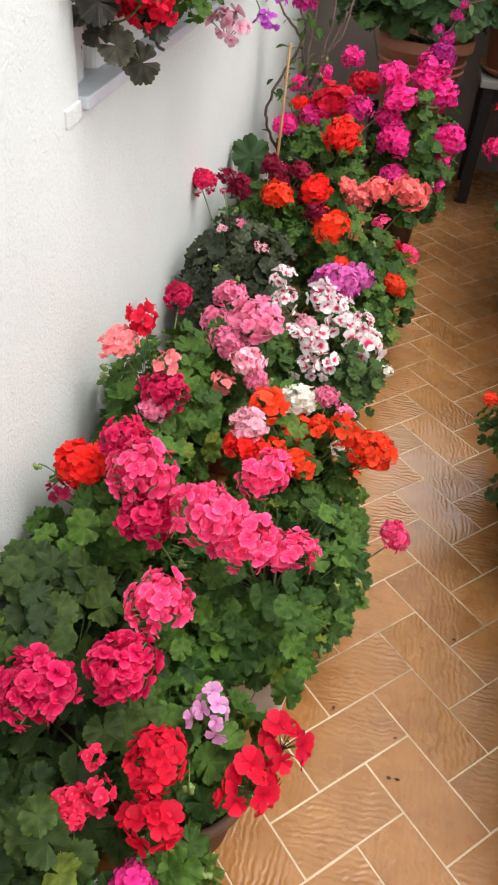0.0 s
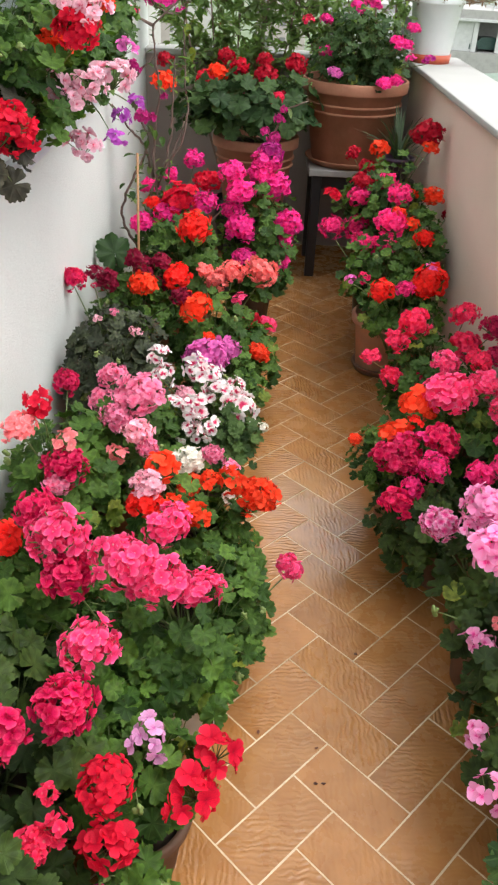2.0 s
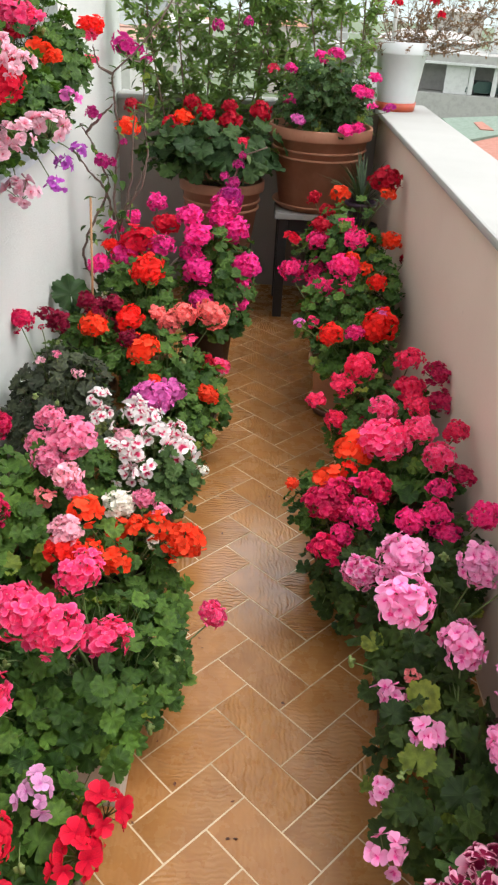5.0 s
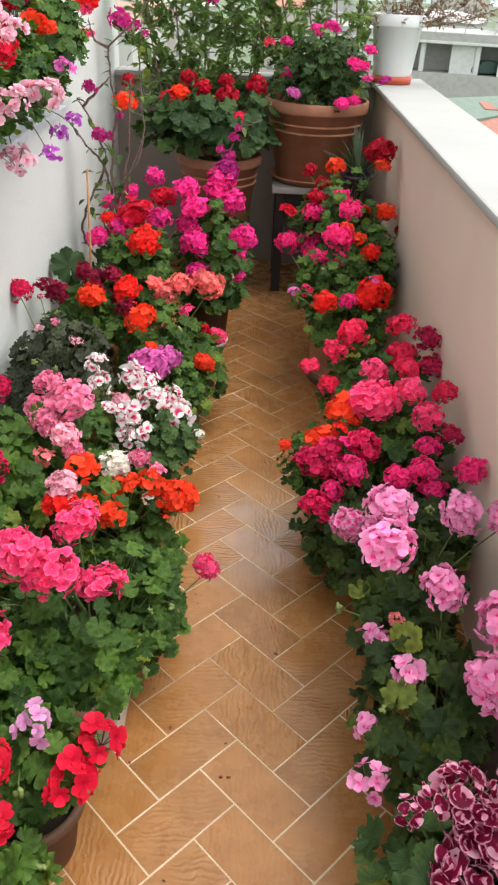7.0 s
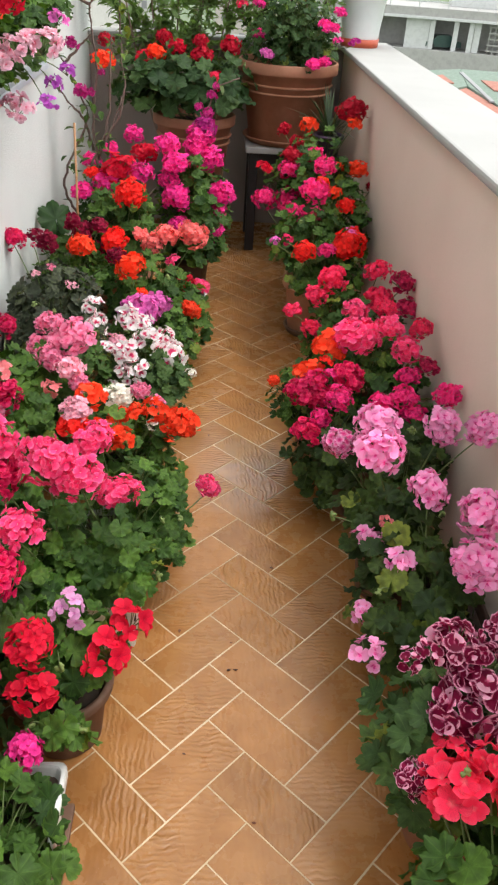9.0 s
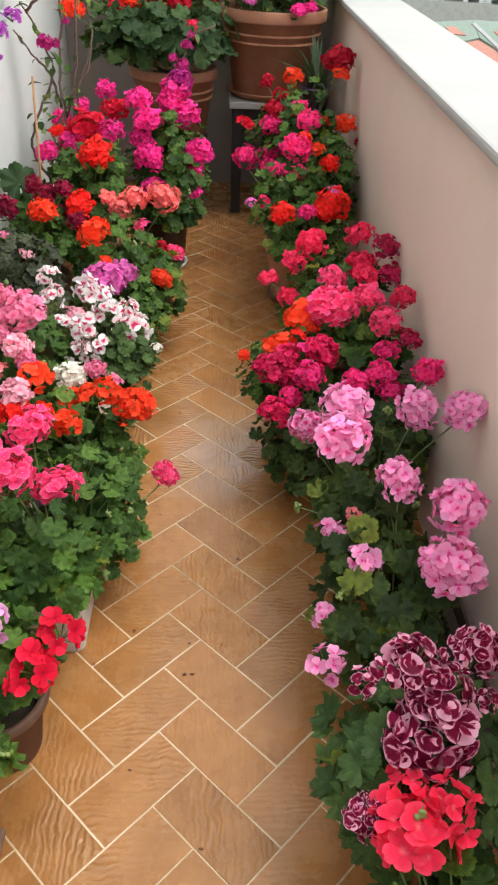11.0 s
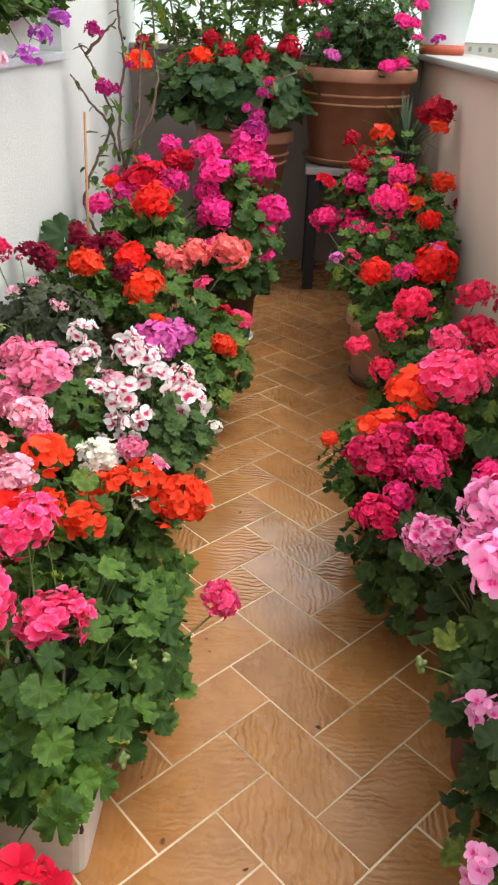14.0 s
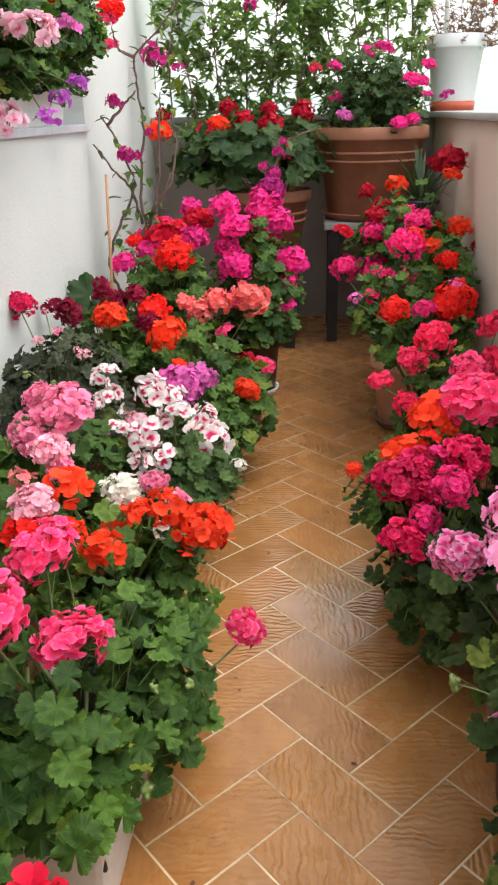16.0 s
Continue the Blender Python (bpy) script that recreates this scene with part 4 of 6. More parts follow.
plant("potted_geranium", "orchid violet geranium with small leaves", (-0.09, 1.2), 0.17, [(-0.07, 1.21, 0.25, 0.17, 0.15, 0.16)], [
    (-0.11, 1.18, 0.42, 0.061, "orchid"), (-0.04, 1.20, 0.43, 0.041, "orchid"), (-0.16, 1.17, 0.42, 0.041, "orchid"), (-0.07, 1.16, 0.40, 0.036, "orchid"),
    (-0.11, 1.22, 0.47, 0.020, "orange"),
], size=(0.018, 0.03), seed=10, pots=[(-0.09, 1.22, 0.0, 0.11, 0.19, M["plastic_black"], None)], group="pots of geraniums")
plant("potted_geranium", "dark leaved ivy geranium with one crimson head beside the wall", (-0.44, 1.12), 0.2, [(-0.43, 1.14, 0.37, 0.18, 0.26, 0.20)], [
    (-0.605, 1.33, 0.62, 0.046, "crimson"), (-0.48, 1.1, 0.575, 0.014, "palepink"), (-0.345, 1.08, 0.54, 0.016, "palepink"), (-0.42, 1.1, 0.60, 0.013, "pink"), (-0.36, 1.06, 0.56, 0.012, "palepink"), (-0.53, 1.33, 0.60, 0.012, "crimson"),
], leaf=("regal", "leaf_dark"), size=(0.022, 0.036), cover=2.4, seed=11, pots=[(-0.44, 1.12, 0.0, 0.14, 0.24, M["clay"], None)], group="pots of geraniums")
plant("potted_geranium", "coral and orange red geranium with long stalks", (-0.12, 1.5), 0.2, [(-0.11, 1.5, 0.33, 0.18, 0.19, 0.18)], [
    (-0.17, 1.34, 0.53, 0.060, "orange"), (-0.10, 1.63, 0.52, 0.047, "coral"), (-0.04, 1.63, 0.56, 0.045, "coral"), (0.07, 1.61, 0.57, 0.062, "coral"),
    (-0.15, 1.65, 0.55, 0.034, "coral"),
], seed=12, size=(0.024, 0.036), pots=[(-0.12, 1.5, 0.0, 0.12, 0.22, M["clay"], None)], group="pots of geraniums")
plant("potted_geranium", "wine red geranium with small dense heads", (-0.44, 1.6), 0.22, [(-0.43, 1.6, 0.38, 0.16, 0.19, 0.17)], [
    (-0.51, 1.53, 0.55, 0.067, "darkcrimson"), (-0.44, 1.56, 0.60, 0.054, "darkcrimson"), (-0.37, 1.65, 0.56, 0.070, "darkcrimson"), (-0.38, 1.50, 0.54, 0.054, "orange"),
    (-0.26, 1.63, 0.53, 0.052, "scarlet"), (-0.22, 1.36, 0.56, 0.037, "darkcrimson"), (-0.38, 1.50, 0.54, 0.022, "orchid"),
], seed=13, size=(0.022, 0.034), pots=[(-0.44, 1.62, 0.0, 0.12, 0.24, M["clay"], None)], group="pots of geraniums")
plant("potted_geranium", "low dark red and orange geranium beside the walkway", (0.03, 1.62), 0.15, [(0.03, 1.5, 0.24, 0.13, 0.22, 0.14)], [
    (0.07, 1.37, 0.34, 0.045, "orange"), (0.04, 1.67, 0.31, 0.057, "darkred"), (0.11, 1.68, 0.32, 0.040, "hotpink"), (-0.01, 1.56, 0.48, 0.027, "hotpink"),
], seed=14, size=(0.022, 0.034), pots=[(0.0, 1.78, 0.0, 0.11, 0.17, M["plastic_brown"], M["plastic_brown"])], group="pots of geraniums")
plant("potted_geranium", "tall red and magenta geraniums in front of a climber", (-0.27, 1.98), 0.25, [(-0.26, 1.93, 0.45, 0.18, 0.23, 0.22), (-0.36, 2.45, 0.45, 0.17, 0.2, 0.2)], [
    (-0.20, 1.75, 0.69, 0.070, "scarlet"), (-0.28, 2.07, 0.71, 0.081, "red"), (-0.18, 2.23, 0.75, 0.053, "red"), (-0.40, 2.06, 0.69, 0.037, "scarlet"),
    (-0.18, 2.06, 0.70, 0.057, "magenta"), (-0.34, 2.04, 0.66, 0.057, "magenta"), (-0.48, 2.55, 0.63, 0.047, "magenta"), (-0.38, 2.58, 0.68, 0.042, "magenta"),
    (-0.27, 2.62, 0.75, 0.050, "magenta"), (-0.45, 2.02, 0.62, 0.049, "magenta"),
], seed=15, size=(0.028, 0.042), pots=[(-0.27, 2.0, 0.0, 0.14, 0.28, M["clay"], None)], group="pots of geraniums")
broad = plant("broad_leaf_plant", "broad soft green rounded leaf against the white wall", (-0.54, 2.02), 0.3, [(-0.53, 2.02, 0.42, 0.08, 0.10, 0.09)], [], leaf=("round", "leaf_far"), size=(0.045, 0.06), cover=1.0, seed=41, pots=[(-0.53, 2.12, 0.0, 0.085, 0.3, M["plastic_brown"], None)])
wide = new("broad_leaf", LEAVES["round", "leaf_far"][2])
wide.parent = broad
wide.matrix_basis = Matrix.Translation(Vector((-0.545, 1.86, 0.535)) - Vector(broad.location)) @ Vector((0.35, -0.75, 0.5)).to_track_quat("Z", "Y").to_matrix().to_4x4() @ Matrix.Diagonal((0.092, 0.085, 0.07, 1))
plant("potted_geranium", "bushy magenta geranium in a dark pot on a cream saucer", (0.04, 2.26), 0.22, [(0.06, 2.22, 0.52, 0.17, 0.20, 0.25), (0.06, 2.08, 0.36, 0.15, 0.13, 0.12)], [
    (-0.03, 2.15, 0.73, 0.065, "magenta"), (-0.02, 2.09, 0.59, 0.063, "magenta"), (0.19, 2.20, 0.59, 0.067, "magenta"), (0.08, 2.37, 0.81, 0.065, "magenta"),
    (0.13, 2.29, 0.72, 0.065, "magenta"), (-0.07, 2.19, 0.80, 0.056, "magenta"), (0.00, 2.02, 0.48, 0.050, "magenta"), (0.15, 2.15, 0.41, 0.058, "magenta"),
    (-0.06, 2.13, 0.66, 0.050, "magenta"), (0.18, 2.15, 0.52, 0.042, "magenta"), (0.06, 2.34, 0.76, 0.058, "magenta"), (0.10, 2.39, 0.85, 0.052, "plum"),
], seed=16, size=(0.025, 0.038), pots=[(0.02, 2.3, 0.0, 0.13, 0.26, M["plastic_brown"], M["plastic_white"])], group="pots of geraniums")
plant("potted_geranium", "red geranium with broad leaves in a ribbed terracotta pot", (0.03, 3.12), 0.73, [(-0.02, 3.05, 0.935, 0.37, 0.24, 0.19)], [
    (-0.18, 3.06, 1.09, 0.053, "orange"), (-0.24, 3.04, 1.06, 0.047, "red"), (-0.07, 3.16, 1.10, 0.048, "red"), (-0.03, 3.07, 0.94, 0.057, "rosered"),
    (0.13, 2.99, 0.97, 0.062, "rosered"), (0.07, 3.06, 1.08, 0.056, "darkred"), (0.06, 3.10, 1.15, 0.041, "darkred"), (0.22, 3.09, 1.14, 0.053, "darkred"),
    (-0.43, 2.81, 1.07, 0.059, "orange"), (-0.45, 3.09, 1.13, 0.041, "darkred"), (-0.14, 3.10, 1.16, 0.044, "darkred"),
], leaf=("round", "leaf_far"), seed=17, size=(0.045, 0.068), cover=1.9, pots=[(0.03, 3.12, 0.4, 0.232, 0.385, M["clay"], None, (0.62, 0.72))], group="pots of geraniums")
plant("potted_geranium", "trailing magenta ivy geranium in a big terracotta pot on a stool", (0.56, 3.3), 1.0, [(0.56, 3.24, 1.17, 0.26, 0.24, 0.22)], [
    (0.61, 3.31, 1.41, 0.042, "magenta"), (0.53, 3.30, 1.39, 0.039, "magenta"), (0.37, 3.27, 1.33, 0.036, "magenta"), (0.38, 3.19, 1.19, 0.042, "magenta"),
    (0.42, 3.03, 1.11, 0.035, "orchid"), (0.67, 3.00, 1.08, 0.035, "magenta"), (0.73, 3.01, 1.09, 0.035, "magenta"), (0.80, 3.10, 1.32, 0.035, "magenta"),
    (0.72, 3.06, 1.26, 0.038, "magenta"), (0.77, 3.06, 1.25, 0.032, "magenta"), (0.79, 3.02, 1.19, 0.029, "magenta"), (0.88, 3.02, 1.19, 0.026, "plum"),
    (0.28, 3.27, 1.32, 0.030, "rosered"),
], leaf=("ivy", "leaf_far"), seed=18, size=(0.022, 0.036), cover=1.5, pots=[(0.56, 3.3, 0.626, 0.285, 0.435, M["clay"], M["clay"], (0.64, 0.73))], group="pots of geraniums")
plant("potted_geranium", "tall mixed red and magenta geraniums by the parapet", (0.67, 2.5), 0.3, [(0.66, 2.44, 0.58, 0.23, 0.22, 0.27), (0.80, 2.16, 0.42, 0.11, 0.24, 0.26)], [
    (0.63, 2.66, 0.83, 0.042, "orange"), (0.83, 2.53, 0.93, 0.070, "darkred"), (0.84, 2.46, 0.89, 0.035, "orange"), (0.87, 2.37, 0.69, 0.046, "orange"),
    (0.53, 2.40, 0.67, 0.048, "hotmag"), (0.65, 2.43, 0.73, 0.051, "hotmag"), (0.68, 2.19, 0.74, 0.048, "hotmag"), (0.54, 2.43, 0.73, 0.046, "darkred"),
    (0.58, 2.62, 0.75, 0.042, "darkred"), (0.51, 2.65, 0.81, 0.034, "darkred"), (0.40, 2.40, 0.67, 0.035, "red"), (0.62, 2.42, 0.72, 0.040, "darkred"),
    (0.77, 2.38, 0.69, 0.029, "orange"), (0.94, 2.33, 0.62, 0.027, "darkred"),
], seed=19, size=(0.024, 0.036), pots=[(0.68, 2.5, 0.0, 0.14, 0.3, M["plastic_brown"], None)], group="pots of geraniums")
plant("potted_geranium", "magenta and scarlet geraniums in a pale terracotta pot", (0.64, 1.95), 0.24, [(0.62, 1.93, 0.46, 0.19, 0.24, 0.17), (0.64, 1.62, 0.43, 0.17, 0.15, 0.12)], [
    (0.61, 1.93, 0.69, 0.060, "hotmag"), (0.52, 2.37, 0.54, 0.060, "hotmag"), (0.41, 2.36, 0.53, 0.054, "hotmag"), (0.53, 2.08, 0.55, 0.053, "hotmag"),
    (0.62, 2.08, 0.55, 0.051, "hotmag"), (0.70, 1.93, 0.69, 0.029, "orange"), (0.64, 1.95, 0.72, 0.031, "orange"), (0.75, 1.90, 0.64, 0.036, "scarlet"),
    (0.73, 1.61, 0.56, 0.070, "scarlet"), (0.53, 1.50, 0.56, 0.043, "scarlet"), (0.41, 1.52, 0.59, 0.022, "orchid"), (0.63, 1.55, 0.55, 0.033, "hotmag"),
    (0.74, 1.64, 0.60, 0.027, "orchid"), (0.46, 1.52, 0.60, 0.022, "crimson"),
], seed=20, size=(0.022, 0.034), lo=0.27, pots=[(0.64, 1.96, 0.0, 0.14, 0.275, M["clay_pale"], M["clay_brown"])], group="pots of geraniums")
plant("potted_geranium", "cerise geranium with rosette heads below the parapet", (0.72, 1.22), 0.2, [(0.72, 1.22, 0.32, 0.19, 0.21, 0.19)], [
    (0.63, 1.29, 0.53, 0.054, "cerise"), (0.56, 1.23, 0.48, 0.043, "cerise"), (0.80, 1.28, 0.57, 0.045, "cerise"), (0.81, 1.22, 0.48, 0.057, "cerise"),
    (0.88, 1.19, 0.56, 0.046, "darkcerise"), (0.47, 1.20, 0.43, 0.031, "cerise"), (0.55, 1.16, 0.37, 0.041, "cerise"), (0.90, 1.14, 0.48, 0.048, "darkcerise"),
    (0.62, 1.16, 0.36, 0.035, "cerise"),
], seed=21, size=(0.022, 0.034), pots=[(0.68, 1.24, 0.0, 0.13, 0.23, M["clay_pale"], None)], group="pots of geraniums")
plant("potted_geranium", "light hot pink geranium with wide heads", (0.74, 0.8), 0.2, [(0.74, 0.8, 0.32, 0.17, 0.2, 0.18)], [
    (0.66, 0.92, 0.55, 0.048, "hotpink"), (0.63, 0.76, 0.53, 0.075, "hotpink"), (0.76, 0.80, 0.55, 0.044, "hotpink"), (0.80, 0.69, 0.52, 0.048, "hotpink"),
    (0.87, 0.80, 0.55, 0.037, "cerise"), (0.69, 0.76, 0.52, 0.040, "hotpink"), (0.87, 0.66, 0.48, 0.036, "darkcerise"), (0.77, 0.93, 0.56, 0.037, "cerise"),
], seed=22, size=(0.024, 0.036), pots=[(0.75, 0.82, 0.0, 0.13, 0.22, M["clay"], None)], group="pots of geraniums")
plant("potted_geranium", "small orange red geranium reaching over the tiles", (0.53, 0.74), 0.18, [(0.5, 0.74, 0.3, 0.13, 0.12, 0.13)], [
    (0.55, 0.76, 0.50, 0.044, "orange"), (0.58, 0.75, 0.48, 0.037, "orange"), (0.48, 0.67, 0.44, 0.038, "orange"), (0.38, 0.77, 0.35, 0.020, "orange"),
    (0.54, 0.69, 0.47, 0.023, "scarlet"),
], seed=23, size=(0.018, 0.028), pots=[(0.55, 0.8, 0.0, 0.09, 0.18, M["clay"], None)], group="pots of geraniums")
plant("potted_geranium", "deep crimson geranium at the edge of the walkway", (0.56, 0.52), 0.18, [(0.55, 0.52, 0.25, 0.13, 0.16, 0.15), (0.55, 0.45, 0.15, 0.08, 0.10, 0.07)], [
    (0.60, 0.61, 0.46, 0.049, "crimson"), (0.46, 0.58, 0.42, 0.052, "crimson"), (0.52, 0.57, 0.40, 0.042, "crimson"), (0.56, 0.48, 0.45, 0.042, "hotmag"),
    (0.51, 0.48, 0.38, 0.034, "hotmag"), (0.47, 0.46, 0.34, 0.048, "crimson"), (0.50, 0.60, 0.45, 0.034, "crimson"), (0.55, 0.61, 0.46, 0.030, "hotmag"),
], leaf=("round", "leaf_deep"), cover=1.05, seed=24, size=(0.026, 0.038), pots=[(0.65, 0.53, 0.0, 0.10, 0.2, M["clay_brown"], None)], group="pots of geraniums")
plant("potted_geranium", "magenta pink geranium close to the parapet", (0.8, 0.47), 0.2, [(0.79, 0.46, 0.3, 0.13, 0.17, 0.16)], [
    (0.79, 0.58, 0.48, 0.038, "hotmag"), (0.76, 0.48, 0.46, 0.040, "hotmag"), (0.69, 0.47, 0.44, 0.035, "hotmag"), (0.88, 0.44, 0.50, 0.039, "hotmag"),
    (0.79, 0.45, 0.42, 0.034, "hotmag"),
], leaf=("round", "leaf_deep"), cover=1.05, seed=25, size=(0.024, 0.036), pots=[(0.8, 0.47, 0.0, 0.11, 0.22, M["clay"], None)], group="pots of geraniums")
plant("potted_geranium", "candy pink geranium with large pale heads", (0.69, 0.12), 0.2, [(0.685, 0.13, 0.3, 0.15, 0.2, 0.18)], [
    (0.53, 0.24, 0.44, 0.045, "pinkduo"), (0.61, 0.18, 0.55, 0.057, "candy"), (0.57, -0.04, 0.60, 0.060, "candy"), (0.77, 0.12, 0.58, 0.048, "candy"),
    (0.57, 0.15, 0.51, 0.028, "candy"), (0.885, 0.12, 0.58, 0.045, "candy"),
], leaf=("round", "leaf_deep"), cover=1.05, seed=26, size=(0.028, 0.046), pots=[(0.70, 0.13, 0.0, 0.12, 0.22, M["clay_brown"], None)], group="pots of geraniums")
plant("planter_geranium", "candy pink geraniums leaning out of a dark planter", (0.77, -0.22), 0.18, [(0.675, -0.2, 0.27, 0.145, 0.25, 0.18)], [
    (0.71, -0.05, 0.50, 0.048, "candy"), (0.76, -0.28, 0.46, 0.045, "candy"), (0.57, -0.07, 0.35, 0.038, "candy"), 
    (0.82, -0.16, 0.51, 0.057, "candy"), (0.78, -0.29, 0.47, 0.057, "candy"), (0.62, -0.21, 0.40, 0.038, "candy"), (0.54, -0.26, 0.28, 0.030, "candy"),
    (0.53, -0.40, 0.29, 0.039, "candy"), (0.62, -0.04, 0.39, 0.018, "salmon"),
], leaf=("round", "leaf_deep"), cover=1.05, seed=27, size=(0.028, 0.044), group="pots of geraniums")
trough(bpy.data.objects["planter_geranium.002"], 0.70, 0.895, -0.52, 0.02, 0.20, M["plastic_brown"], label="dark brown plastic planter")
plant("potted_geranium", "regal geranium with ruffled maroon and pink petals", (0.69, -0.62), 0.2, [(0.67, -0.63, 0.29, 0.17, 0.19, 0.17)], [
    (0.64, -0.58, 0.53, 0.049, "regal"), (0.66, -0.65, 0.45, 0.066, "regal"), (0.67, -0.61, 0.50, 0.052, "regal"), (0.74, -0.56, 0.54, 0.043, "regal"),
    (0.55, -0.59, 0.50, 0.022, "regal"), (0.59, -0.58, 0.51, 0.029, "regal"), (0.55, -0.75, 0.37, 0.034, "regal"), (0.76, -0.61, 0.47, 0.021, "regal"),
], leaf=("regal", "leaf_regal"), seed=28, size=(0.03, 0.045), pots=[(0.7, -0.64, 0.0, 0.13, 0.22, M["clay"], None)], group="pots of geraniums")
plant("potted_geranium", "rose scarlet geranium beside the regal one", (0.68, -0.95), 0.18, [(0.66, -0.96, 0.25, 0.17, 0.19, 0.15)], [
    (0.62, -0.79, 0.39, 0.057, "rosescarlet"), (0.67, -0.77, 0.43, 0.039, "rosescarlet"), (0.61, -0.73, 0.40, 0.034, "rosescarlet"), (0.58, -0.80, 0.38, 0.031, "rosescarlet"),
], seed=29, size=(0.03, 0.046), pots=[(0.68, -0.98, 0.0, 0.13, 0.2, M["clay"], None)], group="pots of geraniums")


def bud_stalk(root, start, tip, size):
    """A lone bud knot on a thin stalk that leans out of a plant."""
    o = Vector(root.location)
    start, tip = Vector(start) - o, Vector(tip) - o
    bm = bmesh.new()
    tube(bm, arc(start, start.lerp(tip, 0.6) + Vector((0, 0, 0.015)), tip, 6), 0.0018, 0.0014, 5)
    part("bud_stalk", bm, M["stem"], root, smooth=True)
    ob = tagged(new("bud", buds_of()[1]), label="knot of small green buds")
    ob.parent = root
    ob.matrix_basis = Matrix.Translation(tip) @ Matrix.Rotation(1.2, 4, "Y") @ Matrix.Scale(size, 4)


bud_stalk(bpy.data.objects["planter_geranium.002"], (0.62, 0.0, 0.31), (0.495, 0.045, 0.335), 1.3)
bud_stalk(bpy.data.objects["planter_geranium.001"], (-0.02, -0.02, 0.26), (0.035, -0.085, 0.225), 1.3)
LIMIT.update(x0=-0.80)
plant("window_box", "mixed geraniums spilling out of a white window box on the sill", (-0.7, 1.2), 1.22, [(-0.56, 0.80, 1.32, 0.13, 0.25, 0.17), (-0.56, 1.25, 1.34, 0.14, 0.32, 0.19), (-0.60, 1.90, 1.40, 0.11, 0.42, 0.24)], [
    (-0.48, 0.81, 1.43, 0.046, "orange"), (-0.40, 0.74, 1.47, 0.053, "red"), (-0.51, 0.88, 1.55, 0.050, "candypink"), (-0.42, 0.77, 1.53, 0.042, "candypink"),
    (-0.37, 0.75, 1.50, 0.044, "candypink"), (-0.49, 0.79, 1.33, 0.052, "candypink"), (-0.44, 0.77, 1.30, 0.046, "candypink"), (-0.39, 0.79, 1.34, 0.044, "candypink"),
    (-0.38, 1.06, 1.32, 0.054, "candypink"), (-0.40, 1.16, 1.14, 0.028, "violet"), (-0.48, 1.07, 1.13, 0.050, "candypink"), (-0.54, 0.82, 1.39, 0.034, "candypink"),
    (-0.52, 0.91, 1.59, 0.042, "palepink"), (-0.54, 0.59, 1.26, 0.059, "red"),
], seed=30, size=(0.024, 0.038), cover=2.2, lo=1.1)
trough(bpy.data.objects["window_box"], -0.80, -0.645, 0.60, 2.20, 0.15, M["plastic_white"], z=1.1125)
plant("window_box_geranium", "bronze leaved red geranium at the end of the window box", (-0.71, 0.56), 1.22, [(-0.6, 0.58, 1.24, 0.1, 0.14, 0.13)], [
    (-0.52, 0.50, 1.30, 0.050, "red"), (-0.60, 0.42, 1.34, 0.045, "red"),
], leaf=("round", "leaf_bronze"), seed=31, size=(0.035, 0.05), cover=1.4, lo=1.09, pots=[(-0.71, 0.52, 1.1125, 0.072, 0.15, M["plastic_white"], None)])
plant("window_box_geranium", "trailing green ivy geranium hanging out of the window box", (-0.69, 1.35), 1.22, [(-0.57, 1.05, 1.25, 0.09, 0.36, 0.12), (-0.58, 1.72, 1.27, 0.08, 0.36, 0.12), (-0.56, 0.95, 1.42, 0.13, 0.32, 0.11)], [], leaf=("ivy", "leaf"), seed=45, size=(0.020, 0.034), cover=2.4, lo=1.1)
plant("window_box_geranium", "bushy geranium with pink, orange and violet heads in the window box", (-0.69, 1.6), 1.22, [(-0.50, 1.28, 1.31, 0.09, 0.30, 0.13), (-0.53, 1.88, 1.41, 0.09, 0.30, 0.16)], [
    (-0.53, 1.58, 1.47, 0.043, "orange"), (-0.48, 1.57, 1.46, 0.034, "orange"), (-0.52, 2.45, 1.52, 0.053, "scarlet"), (-0.53, 2.43, 1.49, 0.036, "hotpink"),
    (-0.52, 2.37, 1.39, 0.036, "hotpink"), (-0.39, 1.38, 1.36, 0.030, "orchid"), (-0.35, 1.29, 1.22, 0.030, "violet"), (-0.61, 1.64, 1.57, 0.065, "hotpink"),
    (-0.62, 1.61, 1.52, 0.041, "darkred"), (-0.39, 1.27, 1.18, 0.030, "violet"), (-0.55, 1.64, 1.57, 0.037, "hotpink"),
], leaf=("round", "leaf"), seed=46, size=(0.022, 0.036), cover=2.2, lo=1.1)
LIMIT.update(x0=-0.605)

# ---- end of the terrace: stool, stand, climber, shrubs ----
def stool(name, label, x0, x1, y0, y1, h, top):
    root = thing(name, label, "stool", ((x0 + x1) / 2, (y0 + y1) / 2, 0))
    ox, oy = root.location.x, root.location.y
    part("top", block(x0 - ox, x1 - ox, y0 - oy, y1 - oy, h - 0.035, h, 0.006), top, root, "pale worn top")
    for sx in (0, 1):
        for sy in (0, 1):
            lx, ly = (x1 - 0.05 if sx else x0 + 0.05), (y1 - 0.05 if sy else y0 + 0.05)
            part("leg", block(lx - 0.027 - ox, lx + 0.027 - ox, ly - 0.027 - oy, ly + 0.027 - oy, 0, h - 0.036, 0.004), M["plastic_black"], root)
    for yy in (y0 + 0.04, y1 - 0.06):
        part("apron", block(x0 + 0.078 - ox, x1 - 0.078 - ox, yy - oy, yy + 0.018 - oy, h - 0.11, h - 0.037, 0.003), M["plastic_black"], root)
    return root


stool("stool", "black stool with a pale top under the big pot", 0.33, 0.80, 3.08, 3.53, 0.62, M["stool_top"])
